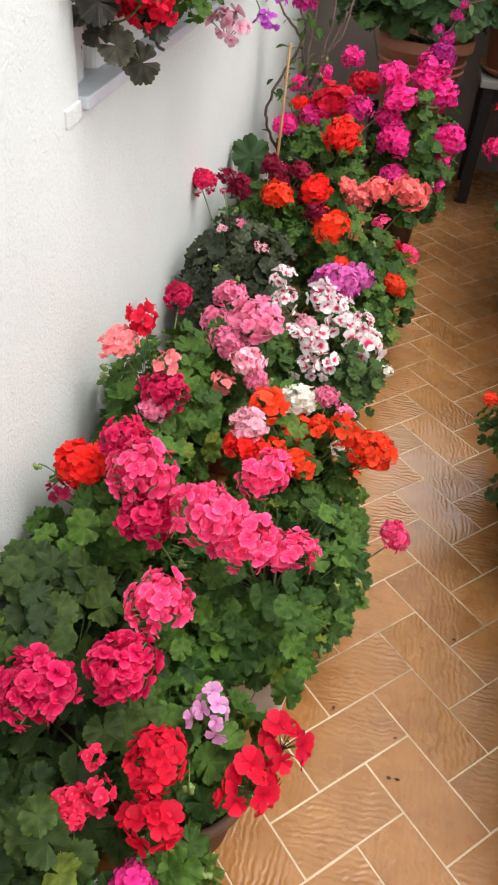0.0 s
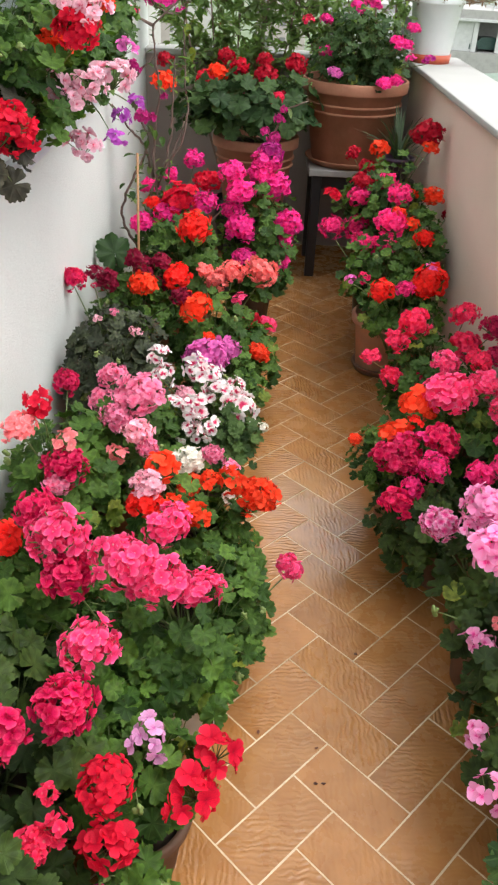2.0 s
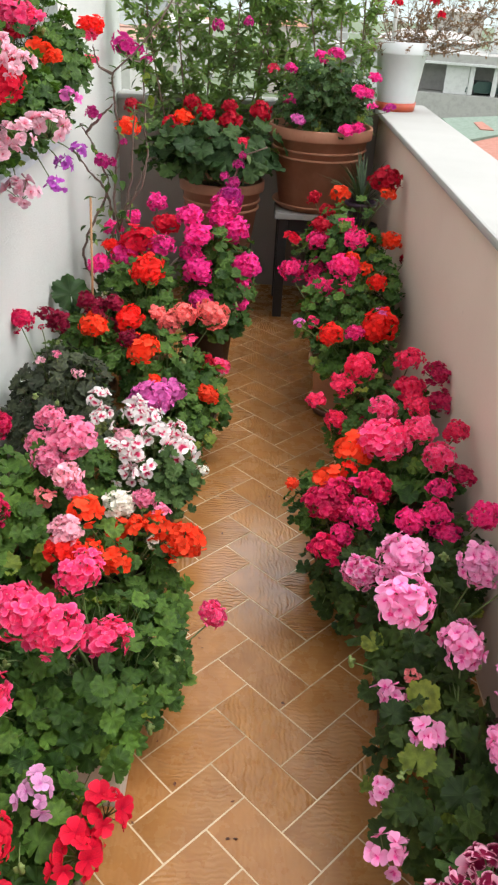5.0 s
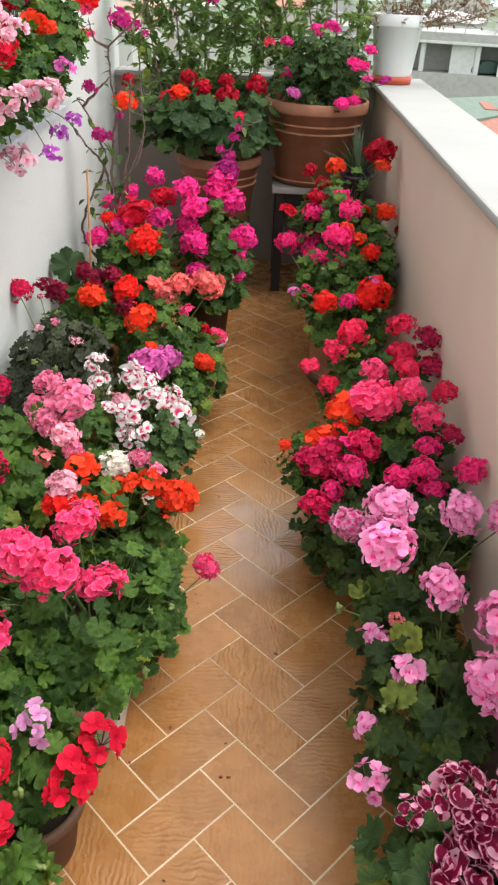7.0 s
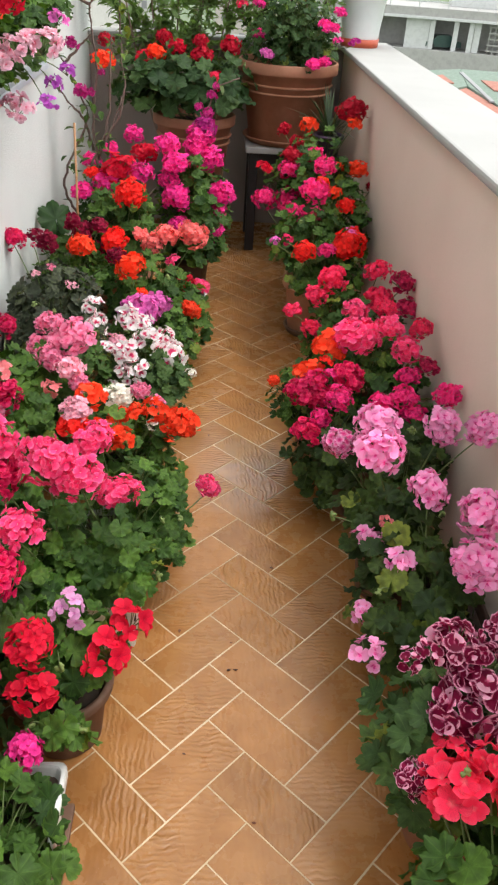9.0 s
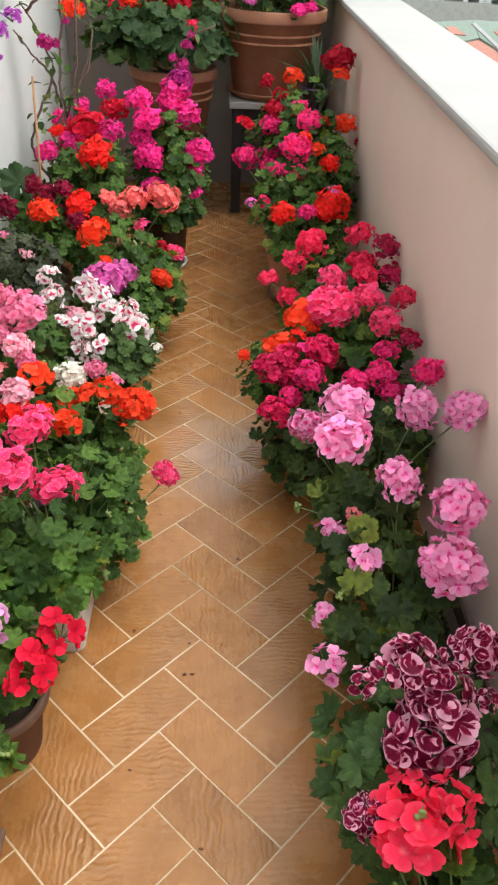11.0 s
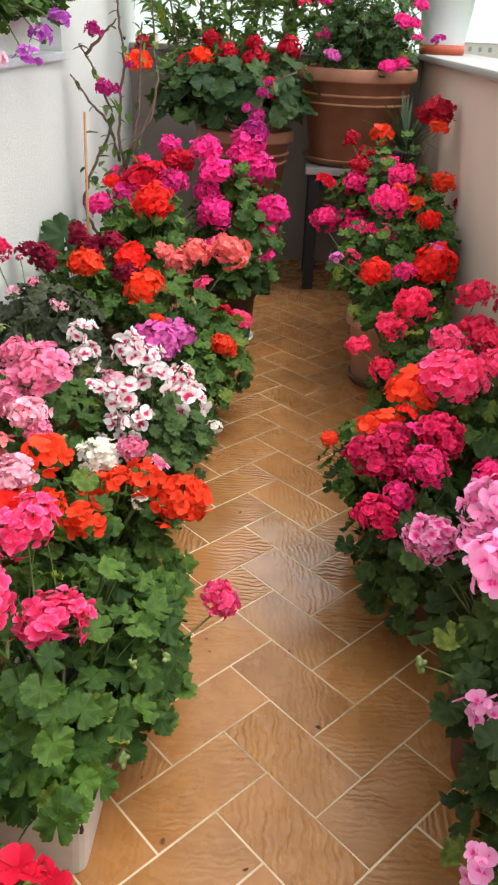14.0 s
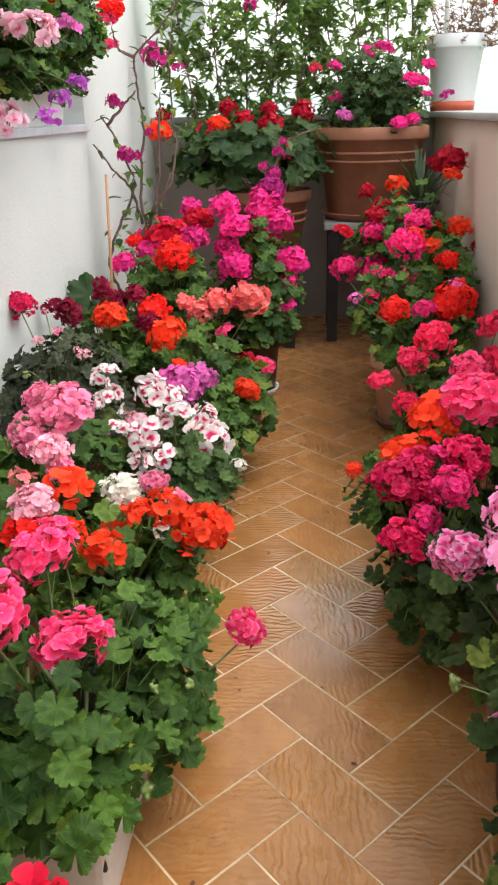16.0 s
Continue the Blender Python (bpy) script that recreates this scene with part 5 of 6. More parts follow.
stool("low_stool", "low black stool under the ribbed pot", -0.15, 0.21, 2.95, 3.30, 0.40, M["plastic_black"])


def spiky_plant():
    root = thing("spiky_plant", "grey green spiky plant in a small purple pot on a stand", "plant", (0.78, 2.92, 0.0))
    rng = random.Random(5)
    part("stand", lathe([(0, 0), (0.11, 0), (0.11, 0.02), (0.075, 0.05), (0.075, 0.58), (0.10, 0.60), (0.10, 0.625), (0, 0.625)], 28), M["plastic_black"], root, smooth=True)
    part("pot", lathe([(r, z + 0.625) for r, z in pot_profile(0.085, 0.12)], 32), M["plastic_purple"], root, "purple plastic pot", True)
    part("soil", lathe([(0, 0.726), (0.07, 0.726), (0, 0.734)], 20), M["soil"], root, smooth=True)
    blades = [lance_mesh("blade", M["leaf_blade"], 0.25, 0.016, b) for b in (0.1, 0.35, 0.6)]
    for i in range(44):
        ob = new("blade", rng.choice(blades))
        ob.parent = root
        s = rng.uniform(0.7, 1.1)
        ob.matrix_basis = Matrix.Translation((rng.uniform(-0.02, 0.02), rng.uniform(-0.02, 0.02), 0.73)) @ Matrix.Rotation(i * 2.4, 4, "Z") @ Matrix.Rotation(radians(rng.uniform(35, 82)), 4, "X") @ Matrix.Diagonal((s, s, s, 1))


spiky_plant()


def climber():
    """A thorny bougainvillea: bare woody shoots, a few leaves and wine purple bracts."""
    rng = random.Random(11)
    root = thing("bougainvillea", "thorny bougainvillea with bare woody shoots and few purple bracts", "plant", (-0.42, 2.46, 0.0))
    o = Vector(root.location)
    round_pot(root, (0, 0, 0), 0.14, 0.27, M["clay"])
    runs = [
        [(-0.42, 2.46, 0.24), (-0.44, 2.36, 0.40), (-0.456, 2.35, 0.56), (-0.437, 2.35, 0.68), (-0.369, 2.35, 0.79), (-0.304, 2.35, 0.89), (-0.277, 2.36, 1.02), (-0.289, 2.38, 1.12), (-0.30, 2.42, 1.28), (-0.29, 2.46, 1.48)],
        [(-0.40, 2.46, 0.24), (-0.408, 2.38, 0.44), (-0.418, 2.35, 0.66), (-0.43, 2.35, 0.80), (-0.421, 2.35, 0.96), (-0.399, 2.35, 1.08), (-0.413, 2.35, 1.23), (-0.421, 2.35, 1.35), (-0.324, 2.35, 1.43), (-0.233, 2.35, 1.53), (-0.12, 2.42, 1.70)],
        [(-0.29, 2.46, 1.40), (-0.36, 2.8, 1.36), (-0.44, 3.1, 1.34), (-0.51, 3.22, 1.36)],
        [(-0.421, 2.35, 1.345), (-0.474, 2.35, 1.37), (-0.498, 2.35, 1.446)],
        [(-0.42, 2.36, 0.68), (-0.348, 2.35, 0.91), (-0.341, 2.36, 1.10), (-0.335, 2.4, 1.22)],
        [(-0.44, 2.38, 0.72), (-0.468, 2.35, 0.866), (-0.54, 2.35, 0.94), (-0.606, 2.33, 1.036)],
        [(-0.44, 2.46, 0.24), (-0.56, 2.36, 0.45), (-0.597, 2.35, 0.55), (-0.534, 2.35, 0.716), (-0.472, 2.35, 0.816), (-0.453, 2.35, 0.89), (-0.50, 2.35, 1.02), (-0.555, 2.35, 1.117), (-0.569, 2.35, 1.14)],
        [(-0.549, 2.35, 1.105), (-0.466, 2.35, 1.184), (-0.425, 2.35, 1.227)],
        [(-0.43, 2.46, 0.24), (-0.40, 2.42, 0.5), (-0.36, 2.40, 0.80), (-0.30, 2.44, 0.96)],
        [(-0.38, 2.45, 0.24), (-0.12, 2.52, 0.55), (0.07, 2.47, 0.76), (0.109, 2.45, 0.90), (0.126, 2.45, 0.98), (0.146, 2.45, 1.025), (0.26, 2.45, 1.067)],
    ]
    tips = []
    for run in runs:
        shoots = bmesh.new()
        pts = []
        ps = [Vector(p) - o for p in run]
        for a, b in zip(ps, ps[1:]):
            for k in range(5):
                pts.append(a.lerp(b, k / 5) + Vector((rng.gauss(0, 0.003), rng.gauss(0, 0.003), 0)))
        pts.append(ps[-1])
        tube(shoots, pts, 0.0074, 0.003, 7)
        for i, p in enumerate(pts[6:]):
            if i % 2 == 0:                               # thorns
                side = Vector((rng.uniform(-1, 1), rng.uniform(-1, 1), rng.uniform(0, 0.7))).normalized()
                tube(shoots, [p, p + side * rng.uniform(0.010, 0.026)], 0.0019, 0.0004, 4)
            tips.append(p)
        part("shoot", shoots, M["thorny"], root, smooth=True)
    leaves = [lance_mesh("leaf", M["leaf"], 1.0, 0.62, b) for b in (0.1, 0.3)] + [lance_mesh("leaf", M["leaf_lance"], 1.0, 0.6, 0.25), lance_mesh("leaf", M["leaf_far"], 1.0, 0.6, 0.2)]
    for i in range(70):
        p = rng.choice(tips)
        s = rng.uniform(0.02, 0.045)
        ob = new("leaf", rng.choice(leaves))
        ob.parent = root
        ob.matrix_basis = Matrix.Translation(p) @ Matrix.Rotation(rng.uniform(0, 6.28), 4, "Z") @ Matrix.Rotation(radians(rng.uniform(-60, 40)), 4, "X") @ Matrix.Diagonal((s, s, s, 1))
    for x, y, z, spread, count in ((-0.432, 2.33, 0.94, 0.05, 12), (-0.49, 2.33, 0.80, 0.04, 8), (-0.40, 2.33, 0.77, 0.04, 8), (-0.52, 2.33, 0.66, 0.05, 12), (-0.30, 2.40, 1.38, 0.06, 22), (-0.30, 2.36, 1.20, 0.06, 16), (-0.34, 2.36, 0.60, 0.08, 18)):
        for i in range(count):                             # tufts of larger leaves
            size = rng.uniform(0.03, 0.065)
            ob = new("leaf", rng.choice(leaves))
            ob.parent = root
            ob.matrix_basis = Matrix.Translation(Vector((x, y, z)) - o + Vector((rng.gauss(0, spread * 0.6), rng.gauss(0, 0.03), rng.gauss(0, spread * 0.6)))) @ Matrix.Rotation(rng.uniform(0, 6.28), 4, "Z") @ Matrix.Rotation(radians(rng.uniform(-70, 40)), 4, "X") @ Matrix.Scale(size, 4)
    for x, y, z, r in ((-0.51, 3.22, 1.385, 0.065), (-0.44, 3.2, 1.37, 0.042), (-0.38, 3.15, 1.34, 0.03), (0.016, 2.6, 1.53, 0.030), (0.148, 2.6, 1.557, 0.022), (-0.475, 2.32, 0.985, 0.034), (-0.435, 2.32, 0.985, 0.022), (-0.51, 2.32, 1.18, 0.032), (-0.377, 2.33, 1.073, 0.016), (0.105, 2.43, 0.845, 0.044), (0.115, 2.43, 0.90, 0.030), (0.13, 2.43, 0.98, 0.026), (0.15, 2.43, 1.025, 0.018), (0.07, 2.43, 0.93, 0.020)):
        ob = tagged(new("bract", head_of("bract", r, rng)), label="wine purple bracts")
        ob.parent = root
        ob.matrix_basis = Matrix.Translation(Vector((x, y, z)) - o) @ Matrix.Rotation(rng.uniform(0, 6), 4, "Z") @ Matrix.Diagonal((r, r, r, 1))


def bamboo_cane():
    root = thing("bamboo_cane", "thin brown bamboo cane stuck in the wine red geranium's pot", "cane", (-0.432, 1.70, 0.2))
    cane = bmesh.new()
    tube(cane, [(0, 0, 0), (0.005, 0.045, 0.40), (0.009, 0.083, 0.76)], 0.0052, 0.0046, 8)
    part("stick", cane, M["cane"], root, smooth=True)
    for h in (0.18, 0.36, 0.55):
        joint = lathe([(0.004, -0.004), (0.0062, 0), (0.004, 0.004)], 10, (0.0118 * h, 0.11 * h, h))
        part("joint", joint, M["cane"], root, smooth=True)


bamboo_cane()


climber()


def shrub(name, label, foot, pot, box_of, count, more, leaf, seed, size, width, twigs=150, thick=0.008):
    """A shrub in a pot: a stem that forks, twigs, and pointed leaves along them."""
    rng = random.Random(seed)
    root = thing(name, label, "shrub", (foot[0], foot[1], foot[2]))
    o = Vector(root.location)
    pot(root)
    x0, x1, y0, y1, z0, z1 = box_of
    wood = bmesh.new()
    spots = []
    base = Vector((0, 0, foot[3]))
    mains = []
    for k in range(5):                                     # main stems that fan out from the pot
        tip = Vector((x0 + (x1 - x0) * (k + 0.5) / 5, rng.uniform(y0, y1), z0 + (z1 - z0) * rng.uniform(0.75, 1.0))) - o
        bend = Vector((tip.x * 0.75, tip.y * 0.6, base.z + (z0 - o.z - base.z) * 0.9))
        pts = arc(base + Vector((rng.uniform(-0.02, 0.02), 0, 0)), bend, tip, 14)
        tube(wood, pts, thick, thick * 0.38, 6)
        mains += [p for p in pts if p.z > z0 - o.z - 0.06]
    for i in range(twigs):
        start = rng.choice(mains)
        tip = start + Vector((rng.gauss(0, 0.15), rng.gauss(0, 0.08), rng.gauss(0.05, 0.12)))
        tip.x, tip.y = min(x1 - o.x, max(x0 - o.x, tip.x)), min(y1 - o.y, max(y0 - o.y, tip.y))
        tip.z = max(tip.z, z0 - o.z)
        pts = arc(start, (start + tip) * 0.5 + Vector((0, 0, 0.03)), tip, 6)
        tube(wood, pts, thick * 0.3, 0.001, 4)
        for p, q in zip(pts[1:], pts[2:]):
            spots += [(p.lerp(q, k / 4), (q - p).normalized()) for k in range(4)]
    part("trunk", wood, M["wood"], root, smooth=True)
    meshes = [lance_mesh("leaf", M[leaf], 1.0, width, b) for b in (0.05, 0.2, 0.4, 0.55)]
    rest = bmesh.new()
    uvl = rest.loops.layers.uv.new("UVMap")
    for i in range(count + more):
        p, way = rng.choice(spots)
        s = rng.uniform(*size)
        side = (way * 0.6 + Vector((rng.gauss(0, 0.8), rng.gauss(0, 0.8), rng.gauss(0.1, 0.5)))).normalized()
        m = Matrix.Translation(p) @ side.to_track_quat("Y", "Z").to_matrix().to_4x4() @ Matrix.Rotation(rng.uniform(-0.8, 0.8), 4, "Y")
        if i < count:
            ob = new("leaf", rng.choice(meshes))
            ob.parent = root
            ob.matrix_basis = m @ Matrix.Diagonal((s, s, s, 1))
        else:
            lance_into(rest, uvl, m, s, s * width, rng.uniform(0, 0.5))
    part("foliage", rest, M[leaf], root, kind="stuff", smooth=True)
    return root


def tall_pot(r, h):
    return lambda root: round_pot(root, (0, 0, 0), r, h, M["plastic_black"])


shrub("lemon_shrub", "fresh green shrub with pointed leaves behind the red geranium", (-0.10, 3.53, 0.0, 0.28), tall_pot(0.12, 0.33), (-0.54, 0.36, 3.38, 3.80, 0.98, 1.95), 200, 5200, "leaf_lance", 21, (0.032, 0.065), 0.46, 270)
shrub("oleander_shrub", "light green shrub with long leaves behind the big pot", (0.83, 3.58, 0.0, 0.5), tall_pot(0.085, 0.6), (0.05, 0.84, 3.38, 3.78, 1.02, 2.0), 200, 4100, "leaf_lance", 22, (0.032, 0.065), 0.42, 250)


def white_tub(root):
    prof = [(0, 0.03), (0.105, 0.03), (0.108, 0.036), (0.138, 0.29), (0.150, 0.292), (0.152, 0.30), (0.152, 0.35), (0.148, 0.355), (0.138, 0.355), (0.134, 0.34), (0.128, 0.29), (0, 0.29)]
    part("tub", lathe(prof, 40), M["tub"], root, "white plastic tub", True)
    part("saucer", lathe([(0, 0), (0.112, 0), (0.119, 0.045), (0.113, 0.045), (0.108, 0.012), (0, 0.012)], 40), M["clay_red"], root, "red plastic saucer", True)
    part("soil", lathe([(0, 0.291), (0.126, 0.291), (0, 0.30)], 24), M["soil"], root, smooth=True)
    pole = bmesh.new()
    tube(pole, [(-0.06, -0.04, 0.28), (-0.07, -0.05, 0.55)], 0.012, 0.012, 8)
    part("stick", pole, M["plastic_white"], root, "short white stick", True)


rusty = shrub("rusty_shrub", "airy rusty leaved shrub in a white tub on the coping", (1.0, 3.60, TOP + 0.032, 0.29), white_tub, (0.72, 1.95, 3.35, 4.0, 1.42, 2.0), 200, 4280, "leaf_rust", 23, (0.012, 0.026), 0.5, 420, 0.0045)
for x, y, z in ((0.93, 3.5, 1.66), (1.12, 3.48, 1.67), (1.17, 3.5, 1.61), (1.25, 3.55, 1.78), (1.0, 3.5, 1.83)):
    bloom = tagged(new("flower_head", head_of("red", 0.024, random.Random(str(x)))), label="small red flower")
    bloom.parent = rusty
    bloom.matrix_basis = Matrix.Translation(Vector((x, y, z)) - Vector(rusty.location)) @ Matrix.Scale(0.024, 4)


def dish():
    root = thing("satellite_dish", "grey satellite dish fixed to the corner of the house", "satellite dish", (-0.67, 4.25, 1.68))
    bm = lathe([(0.0, 0.0), (0.10, 0.007), (0.20, 0.028), (0.28, 0.056), (0.286, 0.060), (0.28, 0.049), (0.20, 0.021), (0.10, 0.0), (0.0, -0.008)], 48)
    bmesh.ops.transform(bm, matrix=pose(0, 0, 0, 62, 0, 24), verts=bm.verts[:])
    part("reflector", bm, M["dish"], root, smooth=True)
    post = bmesh.new()
    tube(post, [(-0.06, 0.05, -0.40), (-0.06, 0.06, 0.02)], 0.02, 0.02, 10)
    tube(post, [(-0.06, 0.05, -0.35), (-0.06, -0.41, -0.35)], 0.016, 0.016, 8)
    part("bracket", post, M["steel"], root, smooth=True)


dish()

# ---- dry petals on the tiles ----
dry = [plain("dry_petal", c, 0.8, scale=90) for c in ((0.07, 0.025, 0.015), (0.13, 0.04, 0.02))]
rng = random.Random(77)
for x, y in ((0.236, -0.103), (0.229, -0.199), (0.247, -0.198), (0.305, 0.409), (0.092, -0.064), (0.035, 0.058), (0.127, 0.392), (0.117, 0.43), (0.005, -0.17), (0.363, 0.201), (0.256, 1.715), (0.19, 1.675), (0.33, 1.2), (0.16, 0.95), (0.28, -0.62), (0.12, -0.45)):
    bm = bmesh.new()
    n = 9
    mid = bm.verts.new((0, 0, 0.003))
    ring = [bm.verts.new((0.006 * math.cos(6.283 * i / n) * rng.uniform(0.6, 1.1), 0.0035 * math.sin(6.283 * i / n) * rng.uniform(0.6, 1.1), rng.uniform(0.0, 0.0022))) for i in range(n)]
    for i in range(n):
        bm.faces.new((mid, ring[i], ring[(i + 1) % n]))
    for v in list(ring):
        v.co.z = max(0.0, v.co.z)
    ob = tagged(part("dry_petal", bm, rng.choice(dry)), "small dry brown petal fallen on the tiles", "petal", "dry petals")
    k = rng.uniform(0.6, 1.2)
    ob.matrix_basis = Matrix.Translation((x, y, 0.0005)) @ Matrix.Rotation(rng.uniform(0, 6.28), 4, "Z") @ Matrix.Diagonal((k, k, k, 1))

# ---- the town below ----
def ground_material():
    n = Nodes("town_ground")
    col = n.ramp(n.noise(0.06, 5), (0.35, (0.16, 0.19, 0.12)), (0.55, (0.12, 0.17, 0.09)), (0.75, (0.24, 0.22, 0.19)))
    n.set(Base_Color=col, Roughness=0.95)
    return n.m


GZ = -14.0
g = bmesh.new()
bmesh.ops.create_grid(g, x_segments=24, y_segments=24, size=2500)
tagged(part("ground", g, ground_material(), None, kind=S), "hazy ground of the town below", "ground").location.z = GZ
tagged(part("wall_below", block(X0 - 6, X0 - 0.285, YB - 4, YF + 0.17, GZ, 3.1), M["wall_white"], None, kind=S), "plain body of the house", "wall")

town_wall = [plain("town_wall", c, 0.9, scale=1.5, wear=0.85) for c in ((0.52, 0.51, 0.48), (0.48, 0.44, 0.40), (0.42, 0.42, 0.41), (0.52, 0.47, 0.43))]
town_roof = [plain("town_roof", c, 0.9, scale=2.0, wear=0.8) for c in ((0.42, 0.20, 0.14), (0.45, 0.26, 0.2), (0.5, 0.48, 0.45))]
town_dark = plain("town_window", (0.24, 0.24, 0.24), 0.5)
concrete = plain("weathered_concrete", (0.40, 0.395, 0.375), 0.9, scale=2.0, wear=0.7)
white_paint = plain("white_paint", (0.60, 0.61, 0.60), 0.7, scale=3)
green_awning = plain("green_sheet", (0.15, 0.21, 0.16), 0.7, scale=4)
red_roof = plain("red_sheet_roof", (0.36, 0.15, 0.105), 0.8, scale=3)


def town_house(x, y, w, d, h, turn, rng):
    root = thing("town_house", "pale town house with dark windows and a tiled roof", "house", (x, y, GZ), "houses of the town")
    root.rotation_euler.z = turn
    part("wall", block(-w / 2, w / 2, -d / 2, d / 2, 0, h, 0.05), rng.choice(town_wall), root)
    roof = bmesh.new()
    k = rng.uniform(0.6, 1.6)
    vs = [roof.verts.new(v) for v in ((-w / 2 - 0.4, -d / 2 - 0.4, h), (w / 2 + 0.4, -d / 2 - 0.4, h), (w / 2 + 0.4, d / 2 + 0.4, h), (-w / 2 - 0.4, d / 2 + 0.4, h), (-w / 4, 0, h + k), (w / 4, 0, h + k))]
    for f in ((0, 1, 5, 4), (1, 2, 5), (2, 3, 4, 5), (3, 0, 4), (3, 2, 1, 0)):
        roof.faces.new([vs[i] for i in f])
    part("roof", roof, rng.choice(town_roof), root)
    for s in range(int(h // 3)):
        for i in range(int(w // 3)):
            wx = -w / 2 + 1.5 + i * 3 - 0.5
            part("window", block(wx, wx + 1.0, -d / 2 - 0.06, -d / 2 + 0.1, s * 3 + 1.0, s * 3 + 2.3), town_dark, root)


rng = random.Random(4)
for i in range(30):
    a = radians(rng.uniform(-28, 34) if i % 2 else rng.uniform(-14, 5))
    dist = 112 + 300 * (i / 30) ** 1.3
    town_house(dist * math.sin(a), dist * math.cos(a), rng.uniform(8, 16), rng.uniform(7, 11), rng.choice((8.5, 9.5, 10.5, 12.5)), rng.uniform(-0.5, 0.5), rng)


def car_deck():
    """A flat concrete building across the valley: open bays under a slab, a stained ledge, rails on top."""
    root = thing("concrete_building", "flat pale concrete building with open bays and roof rails", "building", (20 - 20 * math.cos(0.3), 90 + 20 * math.sin(0.3), GZ))
    root.rotation_euler.z = -0.3
    part("lower_wall", block(6, 48, 0.0, 9, 0, 6.95, 0.05), concrete, root)
    part("ledge", block(6, 48, -0.7, -0.05, 4.55, 6.95, 0.06), concrete, root, "stained concrete ledge")
    part("gutter", block(6, 48, -0.9, -0.72, 4.15, 4.45, 0.03), white_paint, root)
    part("back_wall", block(6, 48, 2.6, 2.9, 6.96, 9.79), concrete, root, "shaded back of the bays")
    for x in (17.0, 22.75, 25.18, 26.75, 30.2, 33.5, 37.0, 41.0):
        part("pillar", block(x - 0.25, x + 0.25, -0.4, 0.1, 6.96, 9.79, 0.03), white_paint, root)
    for xa, xb in ((19.97, 22.45), (27.05, 27.7), (10.0, 15.0)):
        part("white_wall", block(xa, xb, -0.2, 0.05, 6.96, 9.79), white_paint, root)
    for k in range(9):                                     # lattice screen
        part("screen_bar", block(28.6 + k * 0.55, 28.7 + k * 0.55, -0.3, -0.2, 6.96, 9.79), concrete, root)
    for k in range(5):
        part("screen_bar", block(28.5, 33.2, -0.42, -0.32, 7.2 + k * 0.55, 7.3 + k * 0.55), concrete, root)
    part("roof_slab", block(5.8, 48.2, -0.8, 9, 9.8, 10.8, 0.05), concrete, root)
    part("eave", block(5.8, 48.2, -1.0, -0.82, 9.75, 10.0, 0.03), white_paint, root)
    for zz in (11.3, 12.0):
        part("rail", block(5.8, 48.2, -0.6, -0.5, zz, zz + 0.12), white_paint, root)
    for i in range(15):
        part("rail_post", block(6 + i * 3.0, 6.12 + i * 3.0, -0.6, -0.5, 10.8, 12.1), white_paint, root)
    part("roof_hut", block(24, 36, 4, 9, 10.8, 13.2, 0.05), white_paint, root)
    return root


car_deck()
car = thing("parked_car", "dark green car parked in an open bay", "car", (24.0, 89.9, GZ + 6.95))
body = bmesh.new()
vs = [(-1.9, 0.25), (-1.85, 0.75), (-1.2, 0.85), (-0.7, 1.35), (0.7, 1.38), (1.25, 0.9), (1.9, 0.8), (1.95, 0.25)]
side = [[body.verts.new((x, y, z)) for x, z in vs] for y in (-0.8, 0.8)]
for i in range(len(vs)):
    j = (i + 1) % len(vs)
    body.faces.new((side[0][i], side[0][j], side[1][j], side[1][i]))
body.faces.new(list(reversed(side[0])))
body.faces.new(side[1])
part("body", body, plain("dark_green_paint", (0.03, 0.07, 0.06), 0.3), car)
for x in (-1.2, 1.2):
    for y in (-0.82, 0.62):
        w = lathe([(0, 0), (0.2, 0), (0.32, 0.03), (0.32, 0.17), (0.2, 0.2), (0, 0.2)], 20)
        bmesh.ops.transform(w, matrix=pose(x, y, 0.32, -90, 0, 0), verts=w.verts[:])
        part("wheel", w, M["plastic_black"], car, smooth=True)


def slab_of(points, thick):
    """A sloping sheet over four corners."""
    bm = bmesh.new()
    up = [bm.verts.new(p) for p in points]
    low = [bm.verts.new((p[0], p[1], p[2] - thick)) for p in points]
    bm.faces.new(up)
    bm.faces.new(list(reversed(low)))
    for i in range(4):
        bm.faces.new((up[i], low[i], low[(i + 1) % 4], up[(i + 1) % 4]))
    bmesh.ops.recalc_face_normals(bm, faces=bm.faces[:])
    return bm


shed = thing("shed", "low shed with faded red and green sheet roofs", "shed", (12.0, 29.0, GZ))
part("wall", block(-2.1, 1.6, -3.0, 5.0, 0, 11.05, 0.04), concrete, shed)
part("wall", block(-4.3, -2.2, -12, -1.4, 0, 11.0, 0.04), concrete, shed)
part("roof", slab_of(((-4.6, -1.4, 11.30), (-2.36, 1.03, 11.36), (-2.25, -5.2, 11.30), (-4.6, -15.0, 11.10)), 0.12), red_roof, shed, "faded red sheet roof")
part("green_roof", slab_of(((-4.4, -1.1, 11.40), (-4.2, 4.2, 11.44), (-1.4, 5.7, 11.46), (-2.33, 1.07, 11.42)), 0.1), green_awning, shed, "dull green sheet roof")
part("patch", slab_of(((-3.25, 1.5, 11.455), (-3.10, 3.2, 11.47), (-2.70, 3.5, 11.475), (-2.75, 1.4, 11.46)), 0.04), red_roof, shed, "faded red patch")
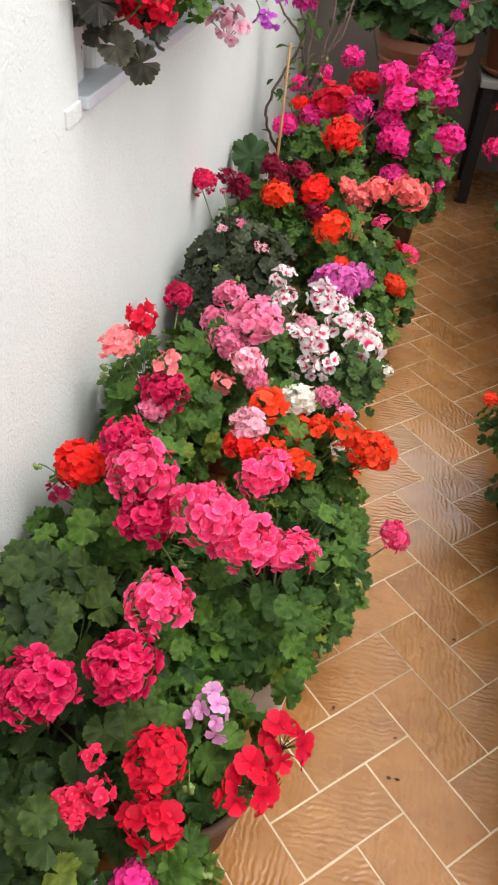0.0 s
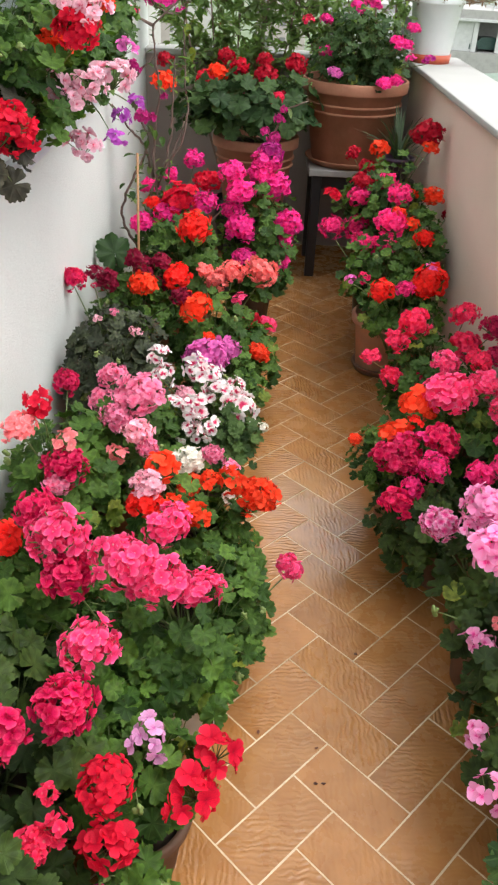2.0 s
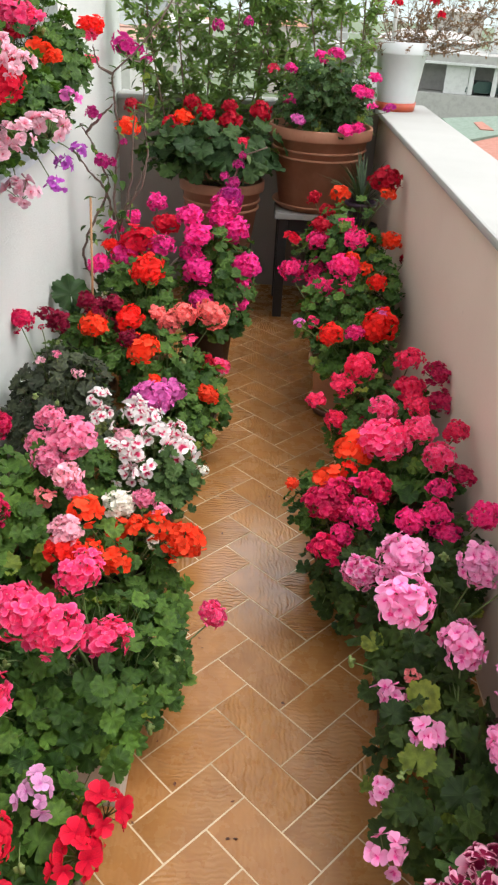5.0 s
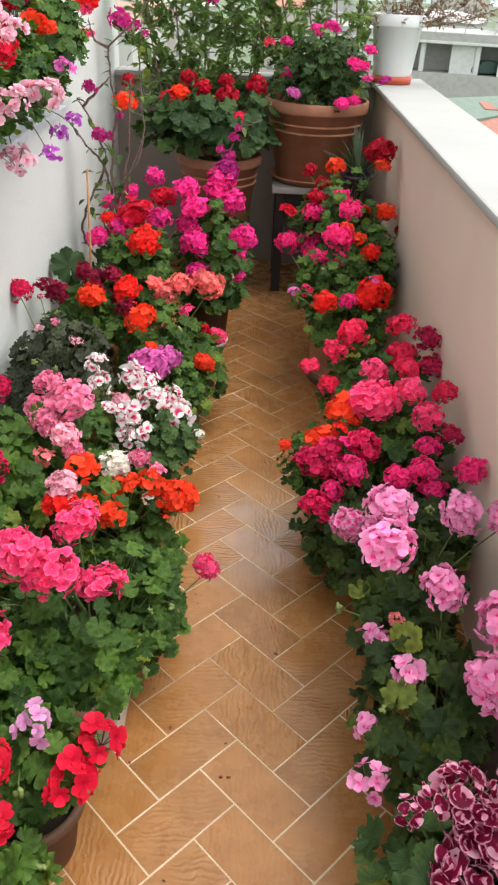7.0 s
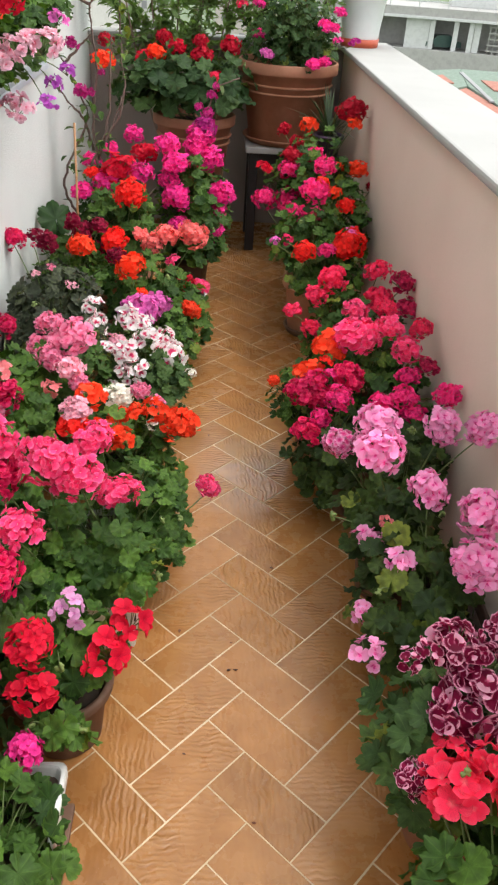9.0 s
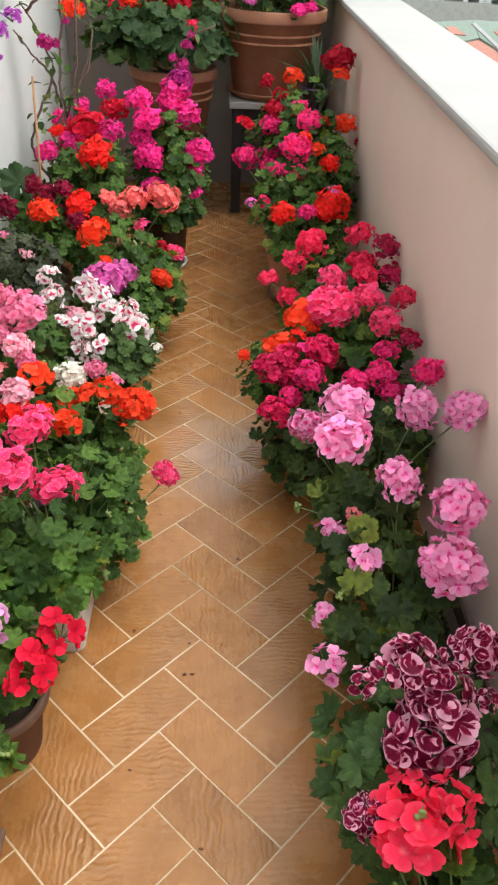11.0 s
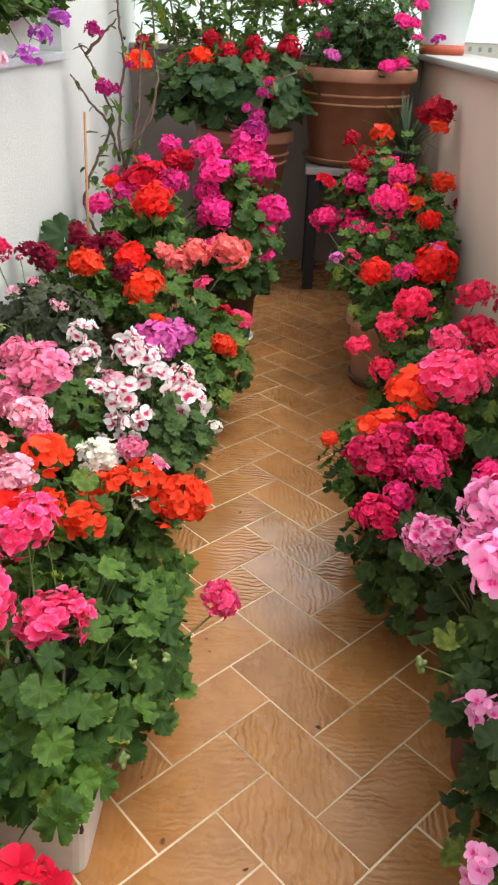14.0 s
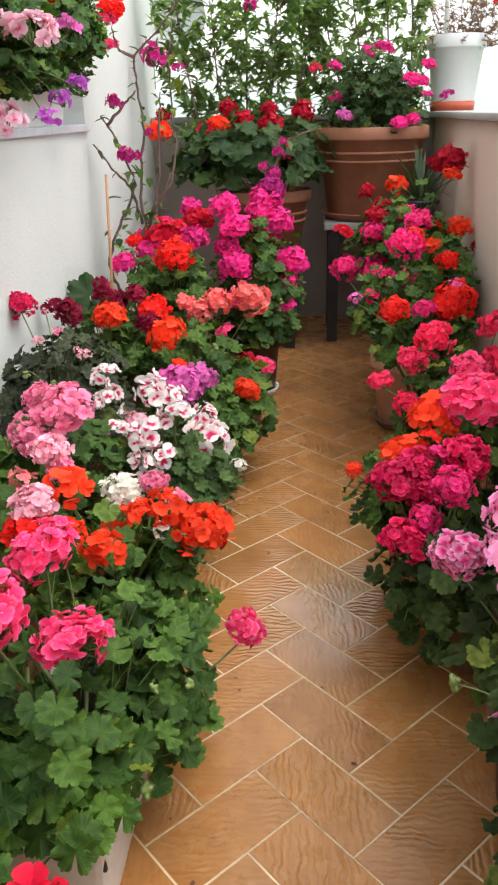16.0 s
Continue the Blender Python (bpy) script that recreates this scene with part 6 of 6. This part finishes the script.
part("patch", slab_of(((-1.55, 0.2, 11.45), (-1.35, 2.6, 11.465), (-0.5, 2.4, 11.455), (-0.75, 0.1, 11.44)), 0.04), red_roof, shed, "faded red patch")
part("ridge_strip", slab_of(((-1.75, 4.5, 11.49), (-1.55, 4.6, 11.49), (-2.25, -2.2, 11.42), (-2.4, -2.2, 11.42)), 0.05), town_dark, shed, "grey weathered strip")
part("green_roof", slab_of(((-2.30, 1.06, 11.42), (-1.38, 5.7, 11.46), (3.6, 5.4, 11.40), (-2.20, -5.4, 11.34)), 0.1), green_awning, shed, "dull green sheet roof")

hill = bmesh.new()
prev = None
for i in range(61):
    a = radians(-60 + 2 * i)
    h = 16 + 16 * noise.fractal(Vector((i * 0.13, 3.1, 0)), 0.6, 2.0, 4)
    pts = [hill.verts.new((math.sin(a) * d, math.cos(a) * d, GZ + z)) for d, z in ((620, 0), (760, max(4, h)), (1000, max(8, h * 1.7)), (1200, 0))]
    if prev:
        for k in range(3):
            hill.faces.new((prev[k], pts[k], pts[k + 1], prev[k + 1]))
    prev = pts
# distance haze is put into the hills' pale base colour
tagged(part("backdrop", hill, plain("hazy_hill", (0.34, 0.40, 0.39), 0.95, scale=0.02), None, smooth=True, kind=S), "hazy hills behind the town", "hills")

# ---- floor tiles ----
TW, GAP = 0.125, 0.0028
R2 = math.sqrt(0.5)


def tile_corners(a, b, la, lb):
    return [((p + q) * R2 * TW, (p - q) * R2 * TW) for p, q in ((a, b), (a + la, b), (a + la, b + lb), (a, b + lb))]


def cut(poly, x0, x1, y0, y1):
    for axis, sign, lim in ((0, 1, x0), (0, -1, -x1), (1, 1, y0), (1, -1, -y1)):
        res = []
        for p, q in zip(poly, poly[1:] + poly[:1]):
            dp, dq = sign * p[axis] - lim, sign * q[axis] - lim
            if dp >= 0:
                res.append(p)
            if (dp >= 0) != (dq >= 0):
                t = dp / (dp - dq)
                res.append((p[0] + (q[0] - p[0]) * t, p[1] + (q[1] - p[1]) * t))
        poly = res
        if not poly:
            return []
    return poly


def tile_bmesh(bm, poly, inset, z=0.0):
    """A tile with a chamfered edge over its outline."""
    c = Vector((sum(p[0] for p in poly) / len(poly), sum(p[1] for p in poly) / len(poly)))
    def ring(k, h):
        out = []
        for p in poly:
            v = Vector(p) - c
            out.append(bm.verts.new((*(c + v * max(0.2, 1 - k / max(0.02, v.length) * 1.35)), z + h)))
        return out
    rings = [ring(inset, -0.007), ring(inset, -0.0012), ring(inset + 0.0014, 0.0)]
    n = len(poly)
    for r0, r1 in zip(rings, rings[1:]):
        for i in range(n):
            bm.faces.new((r0[i], r0[(i + 1) % n], r1[(i + 1) % n], r1[i]))
    bm.faces.new(rings[-1])
    bmesh.ops.recalc_face_normals(bm, faces=bm.faces[:])


def full_tile():
    bm = bmesh.new()
    L, W = 2 * TW - GAP, TW - GAP
    def ring(k, h):
        return [bm.verts.new((x * (L / 2 - k), y * (W / 2 - k), h)) for x, y in ((-1, -1), (1, -1), (1, 1), (-1, 1))]
    rings = [ring(0, -0.007), ring(0, -0.0012), ring(0.0014, 0.0)]
    for r0, r1 in zip(rings, rings[1:]):
        for i in range(4):
            bm.faces.new((r0[i], r0[(i + 1) % 4], r1[(i + 1) % 4], r1[i]))
    bm.faces.new(rings[-1])
    me = bpy.data.meshes.new("tile")
    bm.normal_update()
    bm.to_mesh(me)
    bm.free()
    me.materials.append(M["tile"])
    return me


tile_me = full_tile()
rng = random.Random(8)
back = bmesh.new()
for a in range(-34, 36):
    for b in range(-34, 36):
        d = (a + b) % 4
        if d == 0:
            la, lb = 2, 1
        elif d == 2:
            la, lb = 1, 2
        else:
            continue
        poly = tile_corners(a, b, la, lb)
        clipped = cut(poly, X0 + 0.001, X1 - 0.001, YB + 0.001, YF - 0.001)
        if len(clipped) < 3:
            continue
        area = abs(sum(p[0] * q[1] - p[1] * q[0] for p, q in zip(clipped, clipped[1:] + clipped[:1]))) / 2
        if area < 0.0006:
            continue
        cx, cy = sum(p[0] for p in poly) / 4, sum(p[1] for p in poly) / 4
        whole = area > 0.999 * 2 * TW * TW
        if cy < -1.15:
            tile_bmesh(back, clipped, GAP / 2)
        elif whole:
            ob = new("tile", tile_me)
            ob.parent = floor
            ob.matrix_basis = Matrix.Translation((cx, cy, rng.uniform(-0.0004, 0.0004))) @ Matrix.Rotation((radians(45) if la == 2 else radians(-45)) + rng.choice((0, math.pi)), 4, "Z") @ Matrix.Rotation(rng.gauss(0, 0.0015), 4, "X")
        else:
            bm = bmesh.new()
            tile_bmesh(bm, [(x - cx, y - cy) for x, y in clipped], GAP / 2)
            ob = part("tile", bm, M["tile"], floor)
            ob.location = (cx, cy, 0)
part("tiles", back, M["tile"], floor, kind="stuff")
